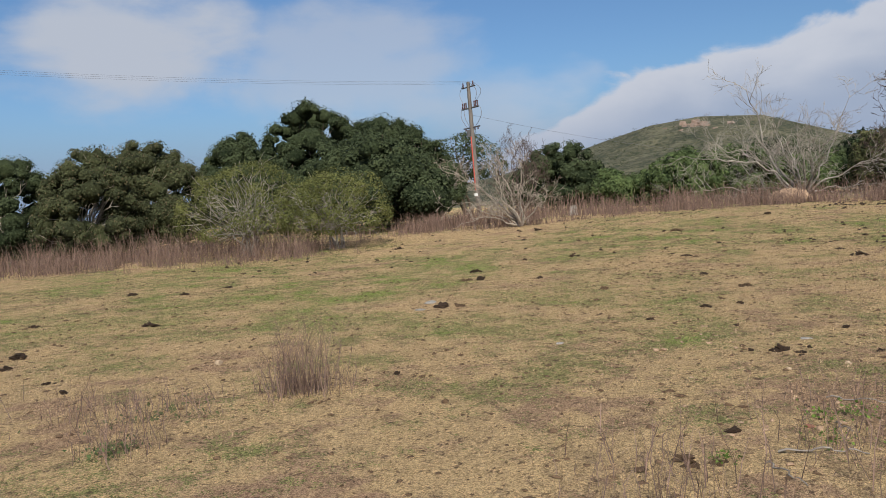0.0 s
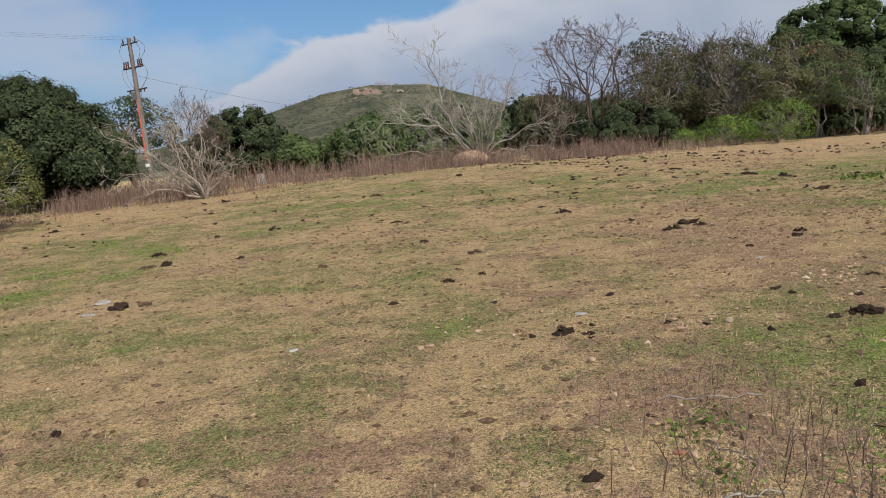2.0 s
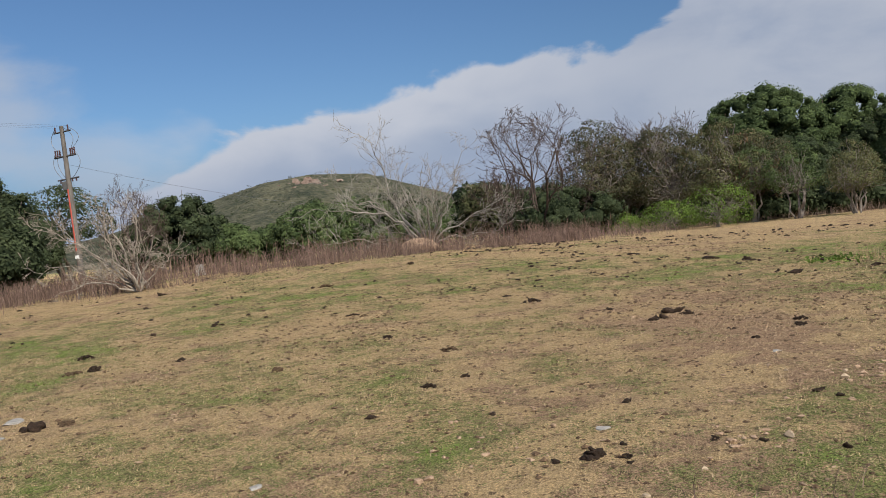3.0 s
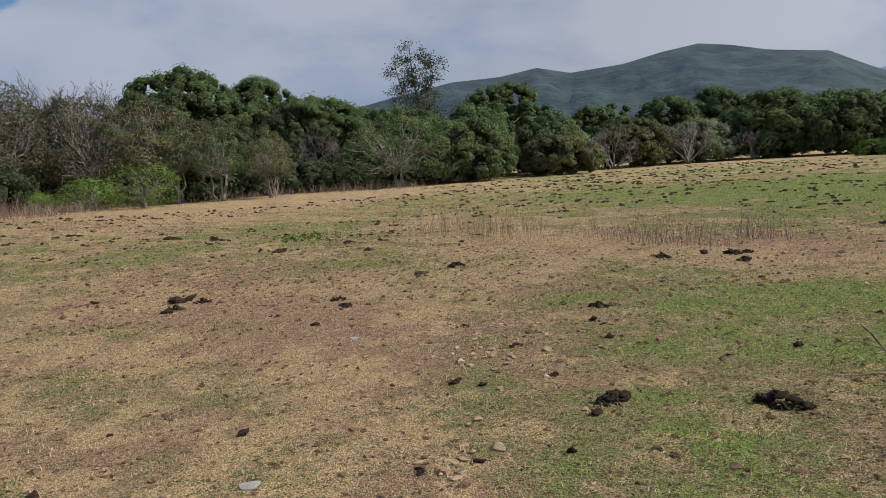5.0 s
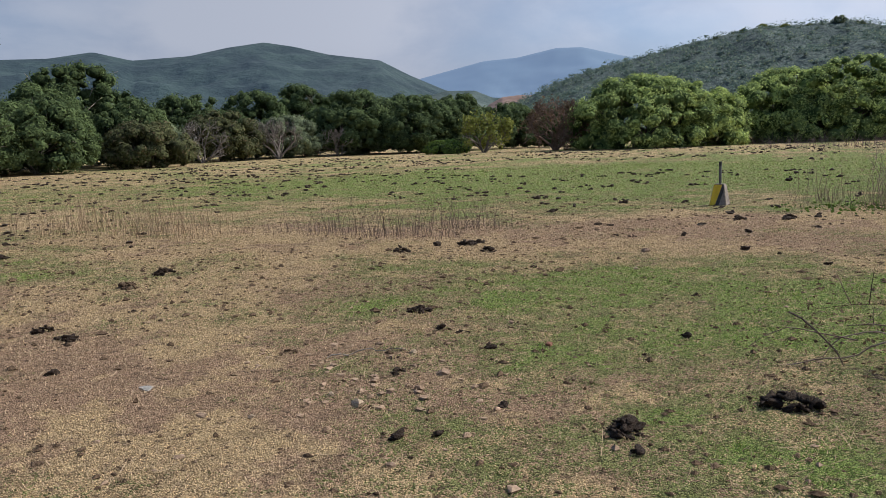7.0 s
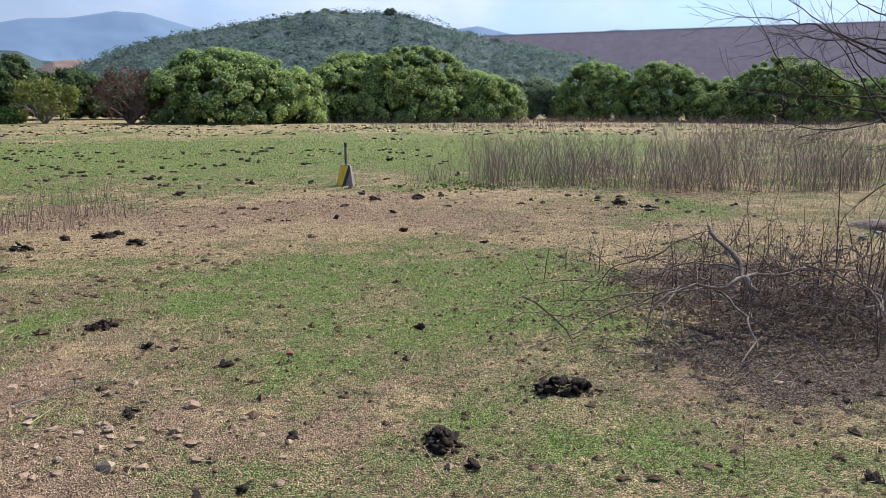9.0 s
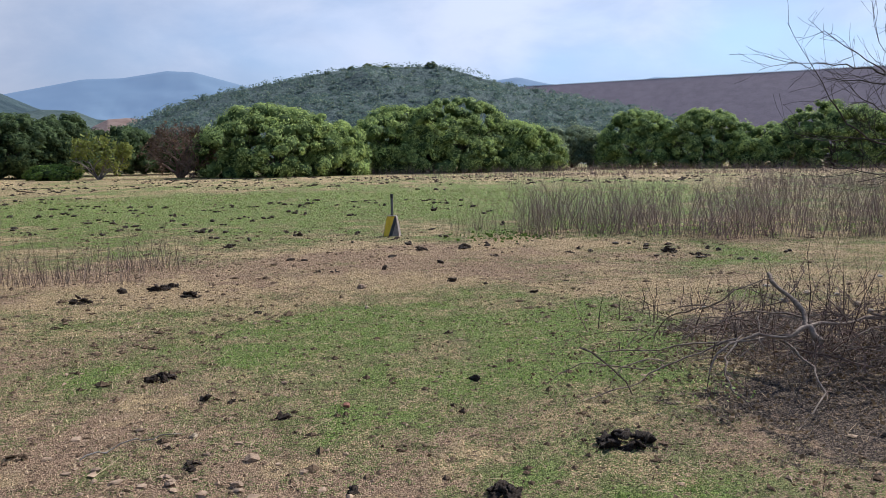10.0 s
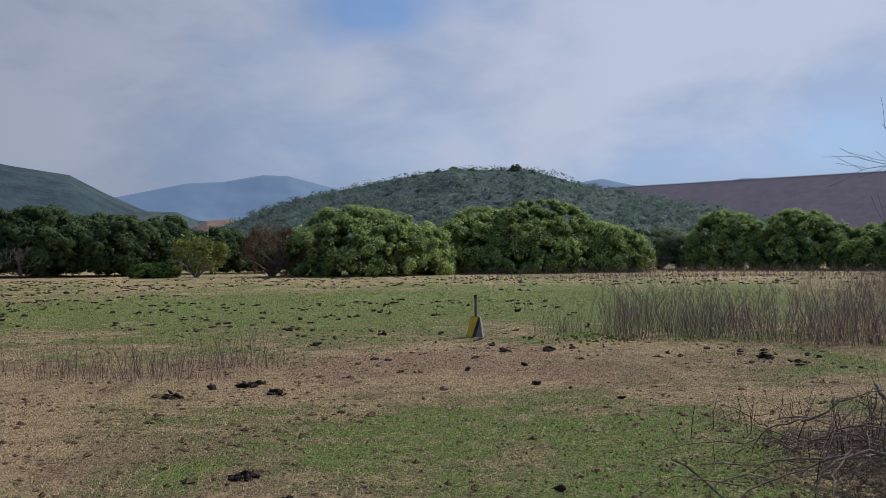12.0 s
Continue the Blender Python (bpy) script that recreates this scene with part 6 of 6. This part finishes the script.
def crumbs(name, x, y, size, mat, label, category, seed, flat=0.55, soft=True, plain=False):
    r = np.random.default_rng(seed)
    k = len(x)
    shape_v, shape_f = (oct_v, oct_f) if plain else (ico_v, ico_f)
    v = shape_v[None] * (1 + 0.28 * r.normal(size=(k, len(shape_v), 1)))
    sc = size[:, None] * np.stack([r.uniform(0.7, 1.3, k), r.uniform(0.7, 1.3, k), r.uniform(0.6, 1.1, k) * flat], 1)
    v = v * sc[:, None]
    v[:, :, 2] += (relief(x, y) + size * flat * 0.22)[:, None]
    v[:, :, 0] += x[:, None]
    v[:, :, 1] += y[:, None]
    f = (shape_f[None] + (np.arange(k) * len(shape_v))[:, None, None]).reshape(-1, 3)
    tagged(new(name, mesh_of(name, v.reshape(-1, 3), f, mat, soft)), label, category, kind="stuff")


r = np.random.default_rng(511)
k = 2900
q, a = 12 + 62 * r.uniform(0, 1, k) ** 0.8, radians(1) * r.uniform(-100, 30, k)
x, y = q * np.sin(a), q * np.cos(a)
keep = (x > -33 - 8 * (y > 30)) & (fbm(x * 0.15, y * 0.15, 61) > 0.40) & ~((x > 3) & (y > 14) & (y < 45)) & (y < 72)
x, y = x[keep], y[keep]
g = np.repeat(np.arange(len(x)), 2)
x, y = x[g] + r.normal(size=len(g)) * 0.12, y[g] + r.normal(size=len(g)) * 0.12
crumbs("scattered_dung", x, y, np.minimum(0.06 + 0.0028 * np.hypot(x, y), 0.17) * r.uniform(0.5, 1.3, len(x)), m_dung, "dark dung lumps strewn over the far pasture", "dung", 512, 0.6, False)
k = 130
q, a = r.uniform(14, 32, k), radians(1) * r.uniform(-150, -100, k)
x, y = q * np.sin(a) + 3, q * np.cos(a)
crumbs("scattered_dung", x, y, r.uniform(0.05, 0.17, k), m_dung, "dark dung lumps strewn over the far pasture", "dung", 513)
k = 15000
q, a = 6 + 40 * r.uniform(0, 1, k), radians(1) * r.uniform(-118, 30, k)
x, y = q * np.sin(a), q * np.cos(a)
keep = (x > -33) & (fbm(x * 0.3, y * 0.3, 64) > 0.42)
crumbs("scattered_clods", x[keep], y[keep], 0.022 + 0.07 * r.uniform(0, 1, keep.sum()) ** 2.5, m_brown_dung, "brown clods and old dung strewn over the pasture", "clods", 515, 0.5, False, True)
k = 11000
q, a = 3 + 15 * r.uniform(0, 1, k) ** 0.8, radians(1) * r.uniform(-140, 32, k)
x, y = q * np.sin(a) + 8.5 * (r.uniform(0, 1, k) * (a < -1.0)), q * np.cos(a)
keep = fbm(x * 0.6, y * 0.6, 67) > 0.42
x, y = x[keep], y[keep]
for mat, label, cat, f0 in ((m_brown_dung, "brown bits of old dung and soil on the turf", "crumbs", 0), (m_ochre, "small ochre stones and clods on the turf", "stones", 1)):
    pick = np.arange(len(x)) % 4 == 3 if f0 else np.arange(len(x)) % 4 != 3
    crumbs("turf_crumbs", x[pick], y[pick], 0.012 + 0.036 * r.uniform(0, 1, pick.sum()) ** 2.0, mat, label, cat, 516 + f0, 0.5, False, True)
k = 12000
x, y = r.uniform(-27, 5, k), r.uniform(-20, 9, k)
keep = (np.hypot(x - 4, y) > 5) & (fbm(x * 0.35, y * 0.35, 69) > 0.44) & (y > -21 - 0.7 * (x + 6)) | (x > -6) & (y > -14)
x, y = x[keep], y[keep]
crumbs("scattered_clods", x, y, 0.02 + 0.055 * r.uniform(0, 1, len(x)) ** 2.2, m_brown_dung, "brown clods and old dung strewn over the pasture", "clods", 518, 0.5, False, True)
k = 2200
x, y = r.uniform(-10, 6, k), r.uniform(-6, 14, k)
keep = fbm(x * 0.5, y * 0.5, 63) > 0.46
crumbs("dung_crumbs", x[keep], y[keep], r.uniform(0.008, 0.036, keep.sum()), m_brown_dung, "small brown crumbs and clods on the turf", "crumbs", 514)
for cx, cy, k in [(-1.6, 3.6, 70), (0.2, 2.0, 34), (-0.4, 0.2, 30), (2.6, 1.5, 40), (-2.6, 4.0, 30), (-6.4, 2.7, 30)]:
    x, y = cx + r.normal(size=k) * 0.45, cy + r.normal(size=k) * 0.4
    crumbs("gravel", x, y, r.uniform(0.015, 0.06, k), m_ochre, "loose small stones on bare soil", "gravel", int(600 + k + 10 * cy), 0.5, False)

# sticks lying in the dry turf
for pts, r0 in [([(3.36, 1.52, 0.03), (3.3, 1.7, 0.05), (3.24, 1.85, 0.05), (3.17, 2.0, 0.02)], 0.008), ([(3.6, 1.5, 0.03), (3.72, 1.62, 0.04), (3.86, 1.76, 0.02)], 0.006), ([(1.9, 1.6, 0.03), (1.95, 1.9, 0.05), (1.85, 2.2, 0.02)], 0.006),
                ([(2.6, 1.75, 0.02), (2.9, 1.85, 0.08), (3.1, 1.9, 0.12)], 0.005), ([(-2.2, 4.1, 0.02), (-2.0, 4.35, 0.03), (-1.75, 4.45, 0.02)], 0.005)]:
    c = np.array(pts)
    ob = tagged(new("stick", mesh_of("stick", *strand(c - c[0] + (3.2, 5.6, 0), r0, r0 * 0.5, 6), m_bleached, True)), "pale dead stick lying in the dry turf", "stick")
    ob.location = (c[0][0], c[0][1], float(relief(c[0][0], c[0][1])) + 0.012)
weeds(3.02, 1.77, 0.09, 90, 0.022, 341, m_leaf_light, "small fresh green weeds in dry turf")
weeds(2.5, 1.64, 0.06, 60, 0.022, 342, m_leaf_light, "small fresh green weeds in dry turf")
weeds(3.64, 1.27, 0.05, 60, 0.022, 343, m_leaf_light, "small fresh green weeds in dry turf")

# ---- turf and straw on the pasture ----
r = np.random.default_rng(521)
k = 620000
far = np.arange(k) % 3 == 0
d = np.where(far, 11 + 26 * r.uniform(0, 1, k) ** 0.9, 2.0 + 11 * r.uniform(0, 1, k) ** 0.8)
a = r.uniform(-math.pi, 0.75, k)
t = r.uniform(0, 1, k)
tuft = np.arange(k) - np.arange(k) % 15 + np.arange(k) % 3          # five blades of like distance share a tuft
d, a, t = d[np.minimum(tuft, k - 1)], a[np.minimum(tuft, k - 1)], t[np.minimum(tuft, k - 1)]
x = 8.5 * t - 0.6 + d * np.sin(a) + r.normal(size=k) * (0.006 + 0.0022 * d)
y = 2.0 * t + d * np.cos(a) + r.normal(size=k) * (0.006 + 0.0022 * d)
keep = litter(x, y) < 0.42 + 0.3 * r.uniform(0, 1, k)
x, y, d = x[keep], y[keep], d[keep]
k = len(x)
g = sward(x, y)
ln = r.uniform(0.012, 0.036, k) * (0.8 + 0.4 * g) * (0.75 + 0.045 * d)
wd = r.uniform(0.0018, 0.0036, k) + 0.0004 * d
h = r.uniform(0, 2 * np.pi, k)
rise = np.where(r.uniform(0, 1, k) < 0.6 + 0.3 * g, r.uniform(0.35, 1.1, k), r.uniform(0.02, 0.35, k))
p = np.stack([x, y, relief(x, y) - 0.001], 1)
u = np.stack([np.cos(h) * np.cos(rise), np.sin(h) * np.cos(rise), np.sin(rise)], 1)
w = np.stack([-np.sin(h), np.cos(h), np.zeros(k)], 1)
v = np.stack([p - w * wd[:, None] / 2, p + w * wd[:, None] / 2 + (0, 0, 0.002), p + u * ln[:, None]], 1).reshape(-1, 3)
tagged(new("grass", mesh_of("grass", v, np.arange(3 * k).reshape(-1, 3), m_blade, green=np.repeat(g, 3))), "short grazed grass and broken straw", "grass", kind="stuff")
k = 44000
x, y = r.uniform(-12, 7, k), r.uniform(-9, 13, k)
h, ln = r.uniform(0, 6.28, k), 0.025 + 0.10 * r.uniform(0, 1, k) ** 3 + 0.25 * (r.uniform(0, 1, k) > 0.992)
p = np.stack([x, y, relief(x, y) + 0.008], 1)
e = p + np.stack([np.cos(h) * ln, np.sin(h) * ln, r.uniform(0.0, 0.03, k)], 1)
w = np.stack([-np.sin(h), np.cos(h), np.full(k, 0.3)], 1) * (0.0011 + 0.0002 * np.hypot(x - 3, y - 0.5))[:, None]
v = np.stack([p - w, p + w, e + w * 0.5, e - w * 0.5], 1).reshape(-1, 3)
tagged(new("straw", mesh_of("straw", v, np.arange(4 * k).reshape(-1, 4), m_straw_stem)), "loose straw and dead stalks on the turf", "straw", kind="stuff")
